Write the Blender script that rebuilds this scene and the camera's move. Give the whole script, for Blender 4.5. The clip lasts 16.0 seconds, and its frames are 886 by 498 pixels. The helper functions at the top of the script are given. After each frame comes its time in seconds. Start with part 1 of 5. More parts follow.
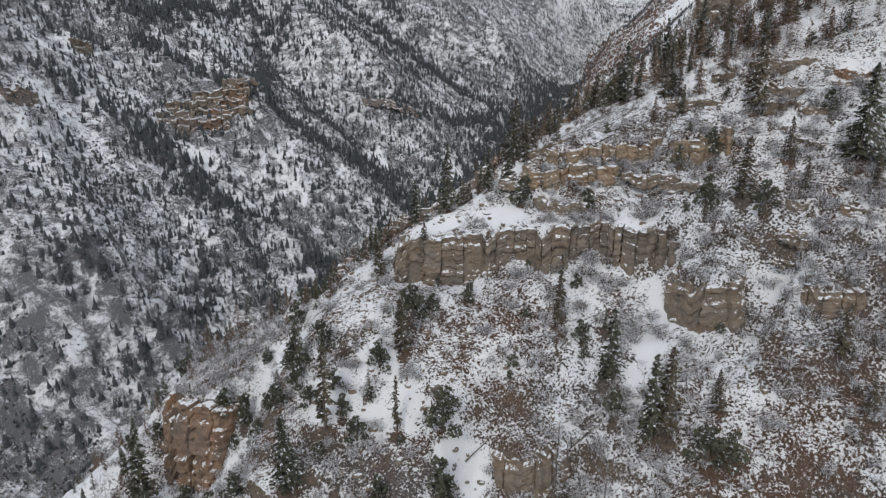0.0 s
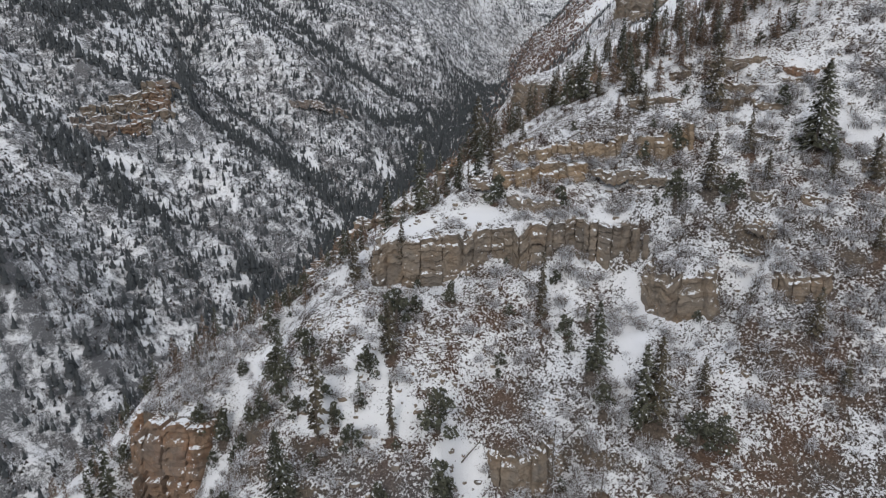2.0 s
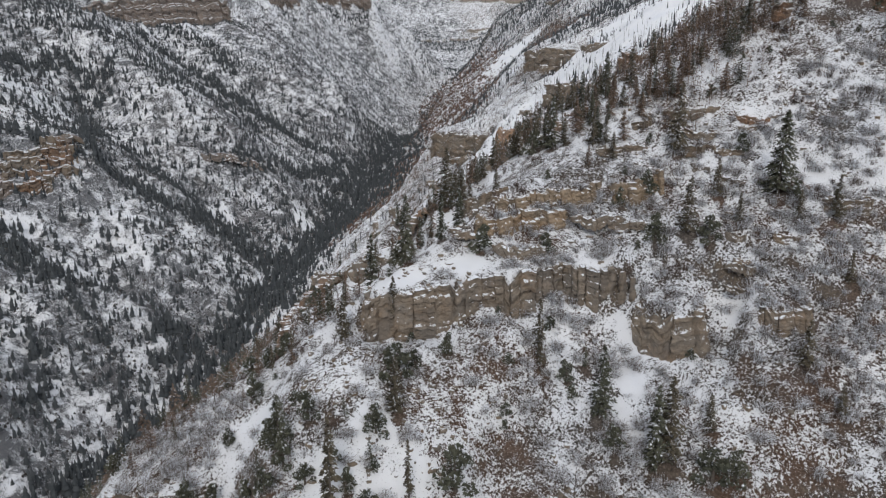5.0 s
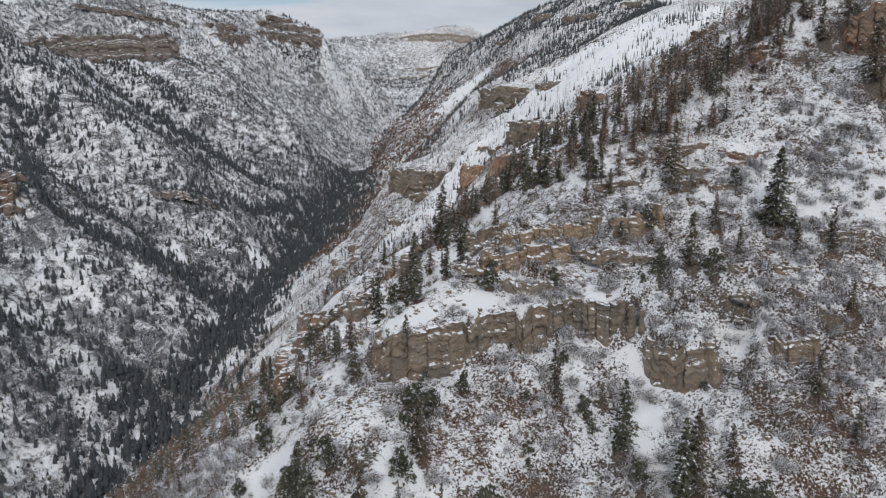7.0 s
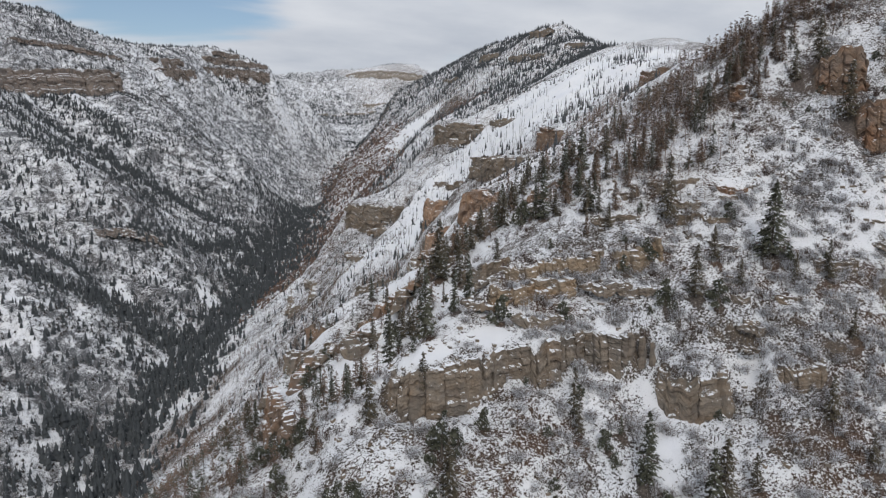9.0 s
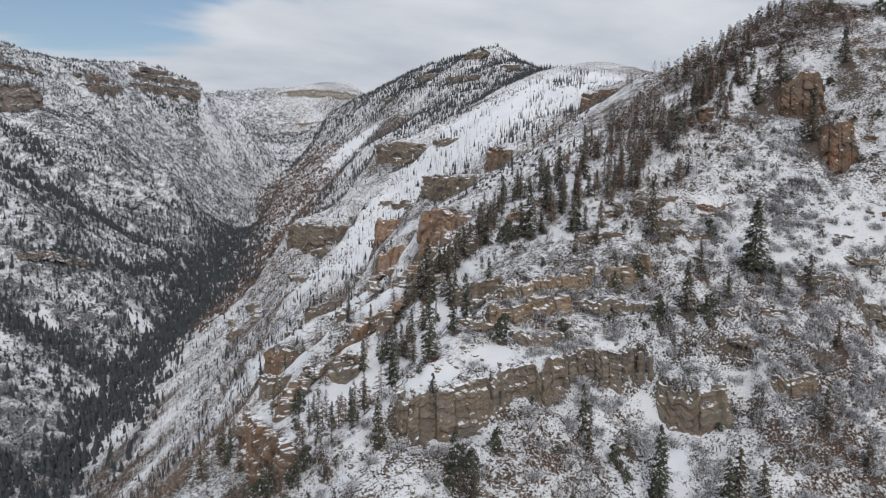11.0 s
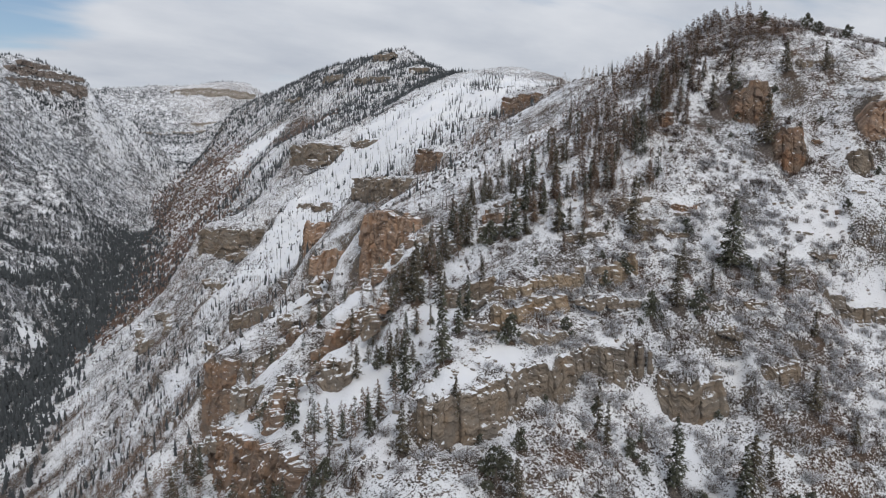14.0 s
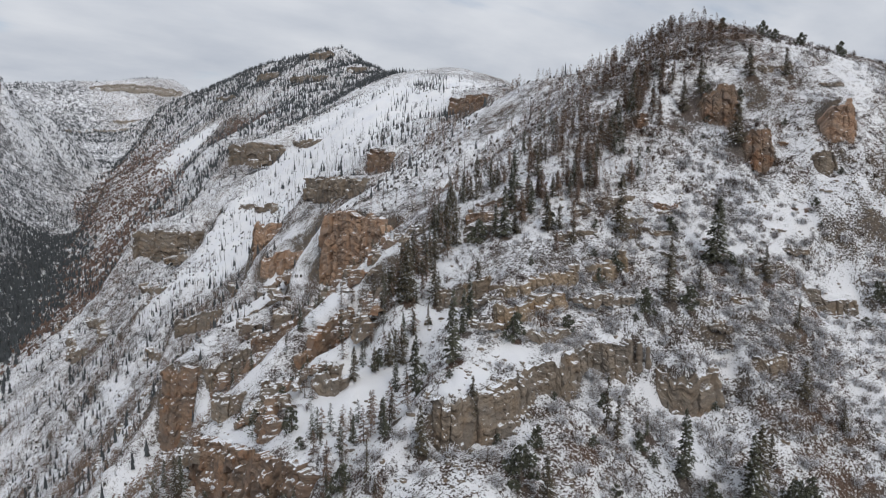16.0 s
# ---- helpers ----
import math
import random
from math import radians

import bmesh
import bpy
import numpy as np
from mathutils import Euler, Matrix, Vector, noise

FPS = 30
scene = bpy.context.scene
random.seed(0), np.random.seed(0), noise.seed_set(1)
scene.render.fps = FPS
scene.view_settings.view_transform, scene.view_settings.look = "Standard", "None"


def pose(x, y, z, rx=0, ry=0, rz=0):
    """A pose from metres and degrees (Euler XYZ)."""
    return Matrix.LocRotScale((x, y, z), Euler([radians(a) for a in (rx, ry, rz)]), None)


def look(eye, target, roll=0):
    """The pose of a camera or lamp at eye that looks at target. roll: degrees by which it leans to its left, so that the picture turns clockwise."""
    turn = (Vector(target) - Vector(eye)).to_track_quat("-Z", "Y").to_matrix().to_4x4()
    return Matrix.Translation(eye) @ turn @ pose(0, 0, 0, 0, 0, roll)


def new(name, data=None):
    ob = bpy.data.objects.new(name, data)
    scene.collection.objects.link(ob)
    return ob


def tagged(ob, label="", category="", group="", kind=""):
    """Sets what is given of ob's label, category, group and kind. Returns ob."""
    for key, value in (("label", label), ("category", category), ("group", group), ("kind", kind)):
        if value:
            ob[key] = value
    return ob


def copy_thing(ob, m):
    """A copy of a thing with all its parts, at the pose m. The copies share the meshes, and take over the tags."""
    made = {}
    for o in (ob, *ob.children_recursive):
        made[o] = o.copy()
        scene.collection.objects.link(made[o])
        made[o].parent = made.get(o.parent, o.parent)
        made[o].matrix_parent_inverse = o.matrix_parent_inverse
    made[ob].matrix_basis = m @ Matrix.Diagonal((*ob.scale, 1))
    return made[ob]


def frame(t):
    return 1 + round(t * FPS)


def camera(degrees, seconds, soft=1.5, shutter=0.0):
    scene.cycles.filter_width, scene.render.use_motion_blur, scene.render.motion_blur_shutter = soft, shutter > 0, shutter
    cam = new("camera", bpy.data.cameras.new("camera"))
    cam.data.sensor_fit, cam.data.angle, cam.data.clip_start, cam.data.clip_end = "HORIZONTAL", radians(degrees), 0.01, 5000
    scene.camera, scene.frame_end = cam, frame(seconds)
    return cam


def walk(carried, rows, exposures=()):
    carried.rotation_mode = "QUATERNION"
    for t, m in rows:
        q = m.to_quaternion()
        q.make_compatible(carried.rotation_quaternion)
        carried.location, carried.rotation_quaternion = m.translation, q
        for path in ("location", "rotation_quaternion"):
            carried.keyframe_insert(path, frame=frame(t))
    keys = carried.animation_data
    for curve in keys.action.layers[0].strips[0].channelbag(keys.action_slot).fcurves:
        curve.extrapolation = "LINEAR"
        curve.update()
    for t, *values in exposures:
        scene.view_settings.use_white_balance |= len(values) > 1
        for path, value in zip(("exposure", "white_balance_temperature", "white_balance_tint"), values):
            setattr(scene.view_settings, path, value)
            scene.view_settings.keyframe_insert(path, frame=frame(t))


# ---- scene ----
cam = camera(67.5, 16.0, soft=1.2)
METRES, EYE, TILT, LEAN, TURN = 110.0, 220.0, -18.5, 0.0, 0.0
ROWS = [
    (0.0, 0.0, 0.0, 0.0, 0.0, 0.0, -0.0),
    (0.5, -0.0239, 0.0017, 0.0004, -1.7, -0.01, 0.58),
    (1.0, -0.048, 0.0042, 0.0013, -3.46, -0.04, 1.18),
    (1.5, -0.072, 0.0074, 0.0024, -4.94, -0.08, 1.68),
    (2.0, -0.0961, 0.0112, 0.0037, -6.19, -0.12, 2.11),
    (2.5, -0.1197, 0.0159, 0.0055, -7.54, 0.22, 2.59),
    (3.0, -0.1437, 0.0213, 0.0073, -8.94, 0.92, 3.07),
    (3.5, -0.1681, 0.0272, 0.0094, -10.29, 1.59, 3.51),
    (4.0, -0.193, 0.0337, 0.0119, -11.52, 2.27, 3.93),
    (6.5, -0.3285, 0.0779, 0.0282, -17.01, 5.61, 5.63),
    (7.0, -0.3572, 0.0893, 0.0322, -18.1, 6.26, 5.96),
    (7.5, -0.3861, 0.1014, 0.0366, -19.24, 6.88, 6.32),
    (8.0, -0.4152, 0.1145, 0.0412, -20.36, 7.5, 6.64),
    (8.5, -0.4449, 0.128, 0.0456, -21.48, 8.12, 6.98),
    (9.0, -0.4745, 0.1424, 0.0503, -22.65, 8.73, 7.32),
    (9.5, -0.5041, 0.1579, 0.0553, -24.01, 9.3, 7.72),
    (12.0, -0.6514, 0.2475, 0.0835, -31.17, 9.26, 9.71),
    (12.5, -0.6798, 0.2681, 0.09, -32.59, 9.02, 10.08),
    (13.0, -0.7077, 0.2893, 0.0965, -33.96, 8.79, 10.45),
    (13.5, -0.7353, 0.3116, 0.103, -35.35, 8.54, 10.79),
    (14.0, -0.7622, 0.3346, 0.1096, -36.75, 8.29, 11.14),
    (14.5, -0.7887, 0.3584, 0.1164, -38.18, 8.03, 11.48),
    (15.0, -0.8147, 0.3831, 0.1238, -39.62, 7.75, 11.82),
    (15.5, -0.8402, 0.4086, 0.1315, -41.09, 7.44, 12.13),
    (16.0, -0.8649, 0.4351, 0.1391, -42.54, 7.15, 12.47),
]
walk(cam, [(t, pose(0, 0, EYE, TILT, LEAN, TURN) @ pose(METRES * x, METRES * y, METRES * z, 90 + pitch, roll, yaw)) for t, x, y, z, yaw, pitch, roll in ROWS])

# ---- sky and light ----
world = bpy.data.worlds.new("overcast_sky")
scene.world = world
world.use_nodes = True


def nd(tree, kind, **kw):
    """A node with its inputs and properties set by name."""
    n = tree.nodes.new(kind)
    for k, v in kw.items():
        if k in n.inputs:
            n.inputs[k].default_value = v
        elif k == "operation":
            n.operation = v
        elif k == "data_type":
            n.data_type = v
        elif k == "blend_type":
            n.blend_type = v
        elif k == "interpolation_type":
            n.interpolation_type = v
        elif k == "sky_type":
            n.sky_type = v
        elif k == "sun_disc":
            n.sun_disc = v
        elif k == "sun_elevation":
            n.sun_elevation = v
        elif k == "sun_rotation":
            n.sun_rotation = v
        elif k == "air_density":
            n.air_density = v
        elif k == "dust_density":
            n.dust_density = v
        elif k == "attribute_name":
            n.attribute_name = v
    return n


def build_sky(nt):
    nt.nodes.clear()
    link = nt.links.new
    out = nd(nt, "ShaderNodeOutputWorld")
    bg = nd(nt, "ShaderNodeBackground", Strength=1.0)
    sky = nd(nt, "ShaderNodeTexSky", sky_type="NISHITA", sun_disc=False, sun_elevation=radians(38), sun_rotation=radians(200), air_density=1.0, dust_density=1.5)
    dim = nd(nt, "ShaderNodeMix", data_type="RGBA", blend_type="MULTIPLY")
    dim.inputs[0].default_value = 1.0
    dim.inputs[7].default_value = (0.10, 0.10, 0.10, 1)
    link(sky.outputs[0], dim.inputs[6])
    tc = nd(nt, "ShaderNodeTexCoord")
    sep = nd(nt, "ShaderNodeSeparateXYZ")
    link(tc.outputs["Generated"], sep.inputs[0])
    # clouds lie on a level sheet: direction divided by its height
    den = nd(nt, "ShaderNodeMath", operation="ADD")
    den.inputs[1].default_value = 0.16
    link(sep.outputs[2], den.inputs[0])
    flat = nd(nt, "ShaderNodeVectorMath", operation="DIVIDE")
    comb = nd(nt, "ShaderNodeCombineXYZ")
    for i in range(3):
        link(den.outputs[0], comb.inputs[i])
    link(tc.outputs["Generated"], flat.inputs[0])
    link(comb.outputs[0], flat.inputs[1])
    cloud = nd(nt, "ShaderNodeTexNoise", Scale=0.62, Detail=7.0, Roughness=0.52, Distortion=0.5)
    mapn = nd(nt, "ShaderNodeMapping")
    mapn.inputs["Location"].default_value = SKY_SHIFT
    mapn.inputs["Scale"].default_value = (1.0, 1.5, 1.0)
    link(flat.outputs[0], mapn.inputs[0])
    link(mapn.outputs[0], cloud.inputs["Vector"])
    gaps = nd(nt, "ShaderNodeMapRange", interpolation_type="SMOOTHSTEP")
    gaps.inputs["From Min"].default_value = 0.27
    gaps.inputs["From Max"].default_value = 0.42
    # one thin place in the sheet, low over the head of the canyon
    thin = nd(nt, "ShaderNodeVectorMath", operation="DOT_PRODUCT")
    thin.inputs[1].default_value = THIN
    link(tc.outputs["Generated"], thin.inputs[0])
    open_up = nd(nt, "ShaderNodeMapRange", interpolation_type="SMOOTHSTEP")
    open_up.inputs["From Min"].default_value, open_up.inputs["From Max"].default_value = 0.975, 1.0
    open_up.inputs["To Max"].default_value = -0.22
    link(thin.outputs["Value"], open_up.inputs[0])
    cover = nd(nt, "ShaderNodeMath", operation="ADD")
    link(cloud.outputs[0], cover.inputs[0])
    link(open_up.outputs[0], cover.inputs[1])
    link(cover.outputs[0], gaps.inputs[0])
    # shading of the cloud sheet itself, brighter overhead
    billow = nd(nt, "ShaderNodeTexNoise", Scale=1.3, Detail=6.0, Roughness=0.55)
    link(mapn.outputs[0], billow.inputs["Vector"])
    tone = nd(nt, "ShaderNodeValToRGB")
    tone.color_ramp.elements[0].position, tone.color_ramp.elements[0].color = 0.30, (0.48, 0.52, 0.592, 1)
    tone.color_ramp.elements[1].position, tone.color_ramp.elements[1].color = 0.72, (0.68, 0.705, 0.752, 1)
    link(billow.outputs[0], tone.inputs[0])
    up = nd(nt, "ShaderNodeMapRange")
    up.inputs["From Min"].default_value, up.inputs["From Max"].default_value = 0.15, 1.0
    up.inputs["To Min"].default_value, up.inputs["To Max"].default_value = 1.0, ZENITH
    link(sep.outputs[2], up.inputs[0])
    lift = nd(nt, "ShaderNodeVectorMath", operation="SCALE")
    link(tone.outputs[0], lift.inputs[0])
    link(up.outputs[0], lift.inputs["Scale"])
    mix = nd(nt, "ShaderNodeMix", data_type="RGBA")
    link(gaps.outputs[0], mix.inputs[0])
    link(dim.outputs[2], mix.inputs[6])
    link(lift.outputs[0], mix.inputs[7])
    link(mix.outputs[2], bg.inputs[0])
    link(bg.outputs[0], out.inputs[0])


SKY_SHIFT, ZENITH, THIN = (0.0, 0.0, 0.0), 1.35, (0.04, 0.955, 0.294)
build_sky(world.node_tree)

sun = new("sun", bpy.data.lights.new("sun", "SUN"))
sun.data.energy, sun.data.angle, sun.data.color = 1.0, radians(14), (1.0, 0.935, 0.85)
sun.matrix_world = look((0, 0, 0), (0.25, 0.68, -0.62))

# ---- noise helpers ----


def hash2(ix, iy, seed):
    h = (ix.astype(np.int64) * 374761393 + iy.astype(np.int64) * 668265263 + seed * 1442695041) & 0xFFFFFFFF
    h = ((h ^ (h >> 13)) * 1274126177) & 0xFFFFFFFF
    return ((h ^ (h >> 16)) & 0xFFFFFF) / float(0xFFFFFF)


def vnoise(x, y, seed=0):
    """Smooth value noise, -1 to 1, one lattice cell a unit."""
    ix, iy = np.floor(x), np.floor(y)
    fx, fy = x - ix, y - iy
    u, v = fx * fx * fx * (fx * (fx * 6 - 15) + 10), fy * fy * fy * (fy * (fy * 6 - 15) + 10)
    a, b = hash2(ix, iy, seed), hash2(ix + 1, iy, seed)
    c, d = hash2(ix, iy + 1, seed), hash2(ix + 1, iy + 1, seed)
    return 2 * ((a * (1 - u) + b * u) * (1 - v) + (c * (1 - u) + d * u) * v) - 1


def fbm(x, y, size, octaves=4, seed=0, gain=0.5):
    out, amp, tot = 0.0, 1.0, 0.0
    for k in range(octaves):
        out = out + amp * vnoise(x / size + 17.3 * k, y / size - 9.1 * k, seed + k)
        tot += amp
        amp, size = amp * gain, size * 0.5
    return out / tot


def ridged(x, y, size, octaves=4, seed=0):
    out, amp, tot = 0.0, 1.0, 0.0
    for k in range(octaves):
        out = out + amp * (1 - 2 * np.abs(vnoise(x / size + 5.7 * k, y / size + 3.3 * k, seed + k)))
        tot += amp
        amp, size = amp * 0.5, size * 0.5
    return out / tot


def smooth(a, b, v):
    s = np.clip((v - a) / (b - a), 0, 1)
    return s * s * (3 - 2 * s)


# ---- landform: crest, gully and foot lines of the canyon, metres ----
LAND = {
    "canyon_floor": [(-620, -900, -200), (-540, -200, -155), (-430, 100, -130), (-280, 330, -110), (-190, 480, -92), (-120, 620, -76), (-82, 712, -58), (-38, 810, -28), (2, 930, -10), (95, 1096, 4), (173, 1272, 24), (270, 1530, 76), (324, 1632, 78), (350, 1780, 108), (385, 1920, 142), (440, 2015, 172), (530, 2110, 212), (620, 2230, 244), (700, 2400, 268), (760, 2560, 295), (820, 2750, 330), (900, 3100, 380)],
    # near spur, from its toe to the hilltop
    "spur_crest": [(-190, 118, 48), (-110, 122, 100), (-60, 129, 142), (-40, 139, 155), (-22, 143, 167), (-5, 143, 176.5), (19, 152, 189), (36, 158, 196), (66, 162, 211), (90, 166, 224), (115, 173, 241), (138, 174, 259), (162, 172, 272), (200, 190, 288), (216, 203, 291)],
    "hilltop_back": [(189, 160, 276), (168, 135, 261), (205, 140, 270), (198, 112, 258), (232, 135, 268), (300, 130, 258), (330, 230, 272)],
    "south_face_high": [(145, 116, 236), (131, 135, 228), (121, 116, 209), (100, 130, 208), (81, 128, 197), (71, 135, 195), (59, 128, 187), (64, 143, 196)],
    "south_face_mid": [(98, 103, 186), (81, 108, 185), (66, 106, 175), (50, 108, 167), (40, 112, 162), (20, 127, 169), (9, 119.5, 163), (-14, 113, 160), (-30, 118, 157)],
    "south_face_low": [(80, 90, 168), (58, 90, 159), (42, 99, 158), (17, 108, 154), (14, 100, 146), (-1, 95, 147.5), (-22, 100, 149), (-50, 108, 138), (-70, 112, 124)],
    "south_foot": [(160, 40, 165), (90, 40, 135), (30, 50, 115), (-40, 60, 105), (-120, 70, 62), (60, -40, 70), (0, -120, 10), (200, -60, 130)],
    # hollow behind the spur and the ledges beyond it
    "hollow": [(-120, 190, 60), (-52, 178, 124), (-25, 172, 150), (-3, 168, 164), (11, 166, 177), (21, 178, 185), (35, 186, 194)],
    "chute_bank": [(-38, 184, 142), (-24, 182, 156), (-9, 187, 167), (4, 189, 173), (16, 188, 184)],
    "second_spur": [(-95, 260, 70), (-45, 225, 122), (-14, 216, 152), (-5, 207, 162), (8, 210, 165), (32, 243, 170), (60, 250, 192), (90, 240, 213), (120, 225, 234)],
    "red_wall_foot": [(18, 350, 100), (45, 365, 132), (60, 358, 144), (80, 330, 158), (96, 322, 164), (140, 300, 208)],
    "tier_foot": [(98, 440, 136), (118, 428, 146), (128, 408, 150)],
    "red_wall_top": [(112, 345, 199), (140, 333, 224), (172, 312, 235), (205, 300, 250), (229, 285, 276), (254, 334, 280)],
    "burnt_slope": [(20, 500, 32), (35, 640, 10), (99, 585, 66), (120, 708, 80), (138, 668, 106), (177, 491, 163), (207, 652, 146), (232, 524, 205), (279, 725, 205), (303, 723, 222), (190, 830, 138), (254, 855, 183), (324, 848, 240), (345, 860, 250)],
    "east_rim": [(265, 440, 252), (340, 490, 280), (386, 551, 294), (421, 614, 316), (427, 705, 318), (560, 640, 342), (609, 762, 374), (700, 1075, 398), (712, 1180, 400)],
    "east_back": [(961, 1375, 458), (961, 1201, 400), (950, 1000, 365), (860, 800, 330), (740, 620, 305), (600, 450, 285), (460, 330, 262)],
    "peak_ridge": [(770, 1190, 432), (838, 1330, 478), (852, 1385, 522), (845, 1440, 514), (868, 1570, 520), (800, 1690, 496), (778, 1740, 484), (740, 1900, 440), (690, 2093, 400), (760, 2300, 380)],
    "east_wall_far": [(383, 1591, 199), (302, 1187, 130), (440, 1208, 274), (569, 1319, 315), (599, 1063, 337), (527, 1822, 235)],
    # west wall: spurs and side gullies
    "west_near": [(-430, 320, -30), (-365, 470, 2), (-308, 545, 34), (-434, 668, 109), (-471, 756, 151), (-506, 807, 212), (-615, 741, 267)],
    "west_gully_near": [(-120, 700, -52), (-180, 704, -14), (-224, 770, 11), (-260, 800, 38), (-319, 793, 69), (-390, 830, 110), (-470, 960, 190)],
    "outcrop_spur": [(-92, 792, -13), (-150, 800, 10), (-190, 842, 52), (-230, 920, 92), (-267, 921, 117), (-330, 925, 150), (-420, 1010, 215), (-500, 1110, 290)],
    "west_gully_mid": [(20, 945, -8), (-54, 932, 14), (-100, 965, 22), (-145, 950, 62), (-197, 1050, 100), (-240, 1085, 128), (-286, 1150, 150), (-310, 1210, 215), (-350, 1300, 290)],
    "knob_spur": [(14, 1000, 10), (-9, 1110, 80), (-39, 1110, 86), (-83, 1148, 138), (-125, 1150, 172), (-177, 1158, 206), (-251, 1215, 238), (-300, 1290, 290), (-340, 1370, 335)],
    "west_gully_far": [(110, 1262, 44), (74, 1278, 80), (30, 1318, 108), (-40, 1370, 150), (-94, 1400, 182), (-197, 1470, 245), (-240, 1520, 290)],
    "far_spur": [(200, 1510, 120), (118, 1506, 226), (92, 1527, 210), (22, 1500, 250), (-70, 1440, 226), (-121, 1440, 240), (-150, 1560, 310), (-160, 1640, 352)],
    "butte_spur": [(500, 2192, 304), (478, 2180, 320), (425, 2150, 355), (372, 2130, 382), (323, 2110, 405), (288, 2096, 424)],
    "butte_foot": [(290, 2072, 400), (200, 2021, 405), (80, 1925, 380), (-40, 1754, 368), (-111, 1620, 360), (-331, 1431, 340), (-560, 1280, 340)],
    "west_rim": [(272, 2104, 462), (264, 2106, 484), (141, 2090, 512), (31, 1960, 478), (-74, 1800, 446), (-140, 1720, 436), (-385, 1530, 425), (-600, 1340, 430)],
    "rim_top": [(-520, 1700, 530), (-320, 1830, 537), (-240, 1880, 539), (-150, 1930, 496), (-60, 1990, 492), (40, 2035, 494), (100, 2100, 514), (135, 2143, 526), (211, 2125, 511), (262, 2115, 484)],
    "west_plateau": [(-900, 1500, 520), (-450, 1980, 520), (0, 2350, 440), (-1000, 800, 420), (-900, 200, 330), (300, 2500, 400), (-1800, 1500, 560), (-800, 3200, 600)],
    "far_side_valley": [(416, 2476, 329), (380, 2902, 400), (871, 2616, 356)],
    "far_mesa": [(578, 3587, 600), (633, 3649, 622), (900, 3560, 650), (1179, 3398, 672), (1302, 3440, 690), (1400, 3500, 632), (1450, 3450, 596), (1320, 3230, 560), (1000, 3000, 440), (700, 3150, 430)],
    "beyond": [(600, 4800, 640), (2000, 4400, 560), (-1200, 4600, 640), (3000, 3000, 520), (2500, 1500, 430), (1500, 700, 350), (900, 300, 270), (1500, -400, 260), (400, -600, 120), (0, -1500, 60), (-1500, -1500, 200), (1500, -2500, 250), (-3500, 0, 500), (-3500, 3500, 600), (4500, 0, 500), (0, -4500, 300), (-4000, -4000, 400), (4000, -4000, 400), (4000, 4500, 600), (-3500, 5000, 600)],
}

VALLEY_X, VALLEY_Y = [p[0] for p in LAND["canyon_floor"]], [p[1] for p in LAND["canyon_floor"]]


def along(line, step):
    """The line's points with more between them, at most step apart."""
    out = [np.array(line[0], float)]
    for a, b in zip(line, line[1:]):
        a, b = np.array(a, float), np.array(b, float)
        n = max(1, int(np.ceil(np.linalg.norm((b - a)[:2]) / step)))
        out += [a + (b - a) * (k / n) for k in range(1, n + 1)]
    return out


def solve_land():
    pts = []
    for name, line in LAND.items():
        if name in ("west_plateau", "beyond", "south_foot", "far_mesa", "east_wall_far", "far_side_valley", "east_back", "burnt_slope", "south_face_high", "hilltop_back"):
            pts += [np.array(p, float) for p in line]
        else:
            pts += along(line, 110)
    pts = np.array(pts)
    d = np.hypot(pts[:, None, 0] - pts[None, :, 0], pts[:, None, 1] - pts[None, :, 1])
    n = len(pts)
    a = np.zeros((n + 3, n + 3))
    a[:n, :n] = -d + np.eye(n) * -1.5
    a[:n, n], a[:n, n + 1], a[:n, n + 2] = 1, pts[:, 0] / 1000, pts[:, 1] / 1000
    a[n:, :n] = a[:n, n:].T
    return pts, np.linalg.solve(a, np.append(pts[:, 2], np.zeros(3)))


LAND_PTS, LAND_W = solve_land()


def landform(x, y):
    x, y = np.asarray(x, float), np.asarray(y, float)
    shape, x, y = x.shape, x.ravel(), y.ravel()
    out, n = np.empty(len(x)), len(LAND_PTS)
    for i in range(0, len(x), 40000):
        xs, ys = x[i:i + 40000], y[i:i + 40000]
        d = np.hypot(xs[:, None] - LAND_PTS[None, :, 0], ys[:, None] - LAND_PTS[None, :, 1])
        out[i:i + 40000] = -d @ LAND_W[:n] + LAND_W[n] + LAND_W[n + 1] * xs / 1000 + LAND_W[n + 2] * ys / 1000
    return out.reshape(shape)


# ---- bluffs: cliff tops from end to end, with the open face to the right of the line ----
BLUFFS = []


def bluff(top, heights, grain, rock, lean=0.14):
    BLUFFS.append((np.array(top, float), np.array(heights, float), grain, rock, lean))


bluff([(-9.5, 141.5, 176), (-7.5, 136.5, 177), (2, 135.2, 178), (8, 135.6, 178.6), (15, 136.5, 179.5), (22, 134, 180), (33, 134.5, 181.5), (41.5, 129, 181)], (7, 8.8, 8.8, 7.8, 7, 8.2, 7.2, 7), 1.0, "TAN_ROCK")  # long cliff on the spur
bluff([(45.2, 124, 175.5), (46.7, 119.5, 175.3), (49.5, 115.8, 175), (53.3, 114.4, 175.6), (56, 117, 177)], (6, 10.5, 11, 8.5, 1.5), 1.4, "TAN_ROCK")  # block at the head of the chute
bluff([(18.5, 151, 189.6), (20, 148.6, 190), (30, 147, 190.5), (37, 146, 190.7), (40, 149, 191)], (3, 5, 5, 5, 3), 1.0, "OCHRE_ROCK")  # upper band
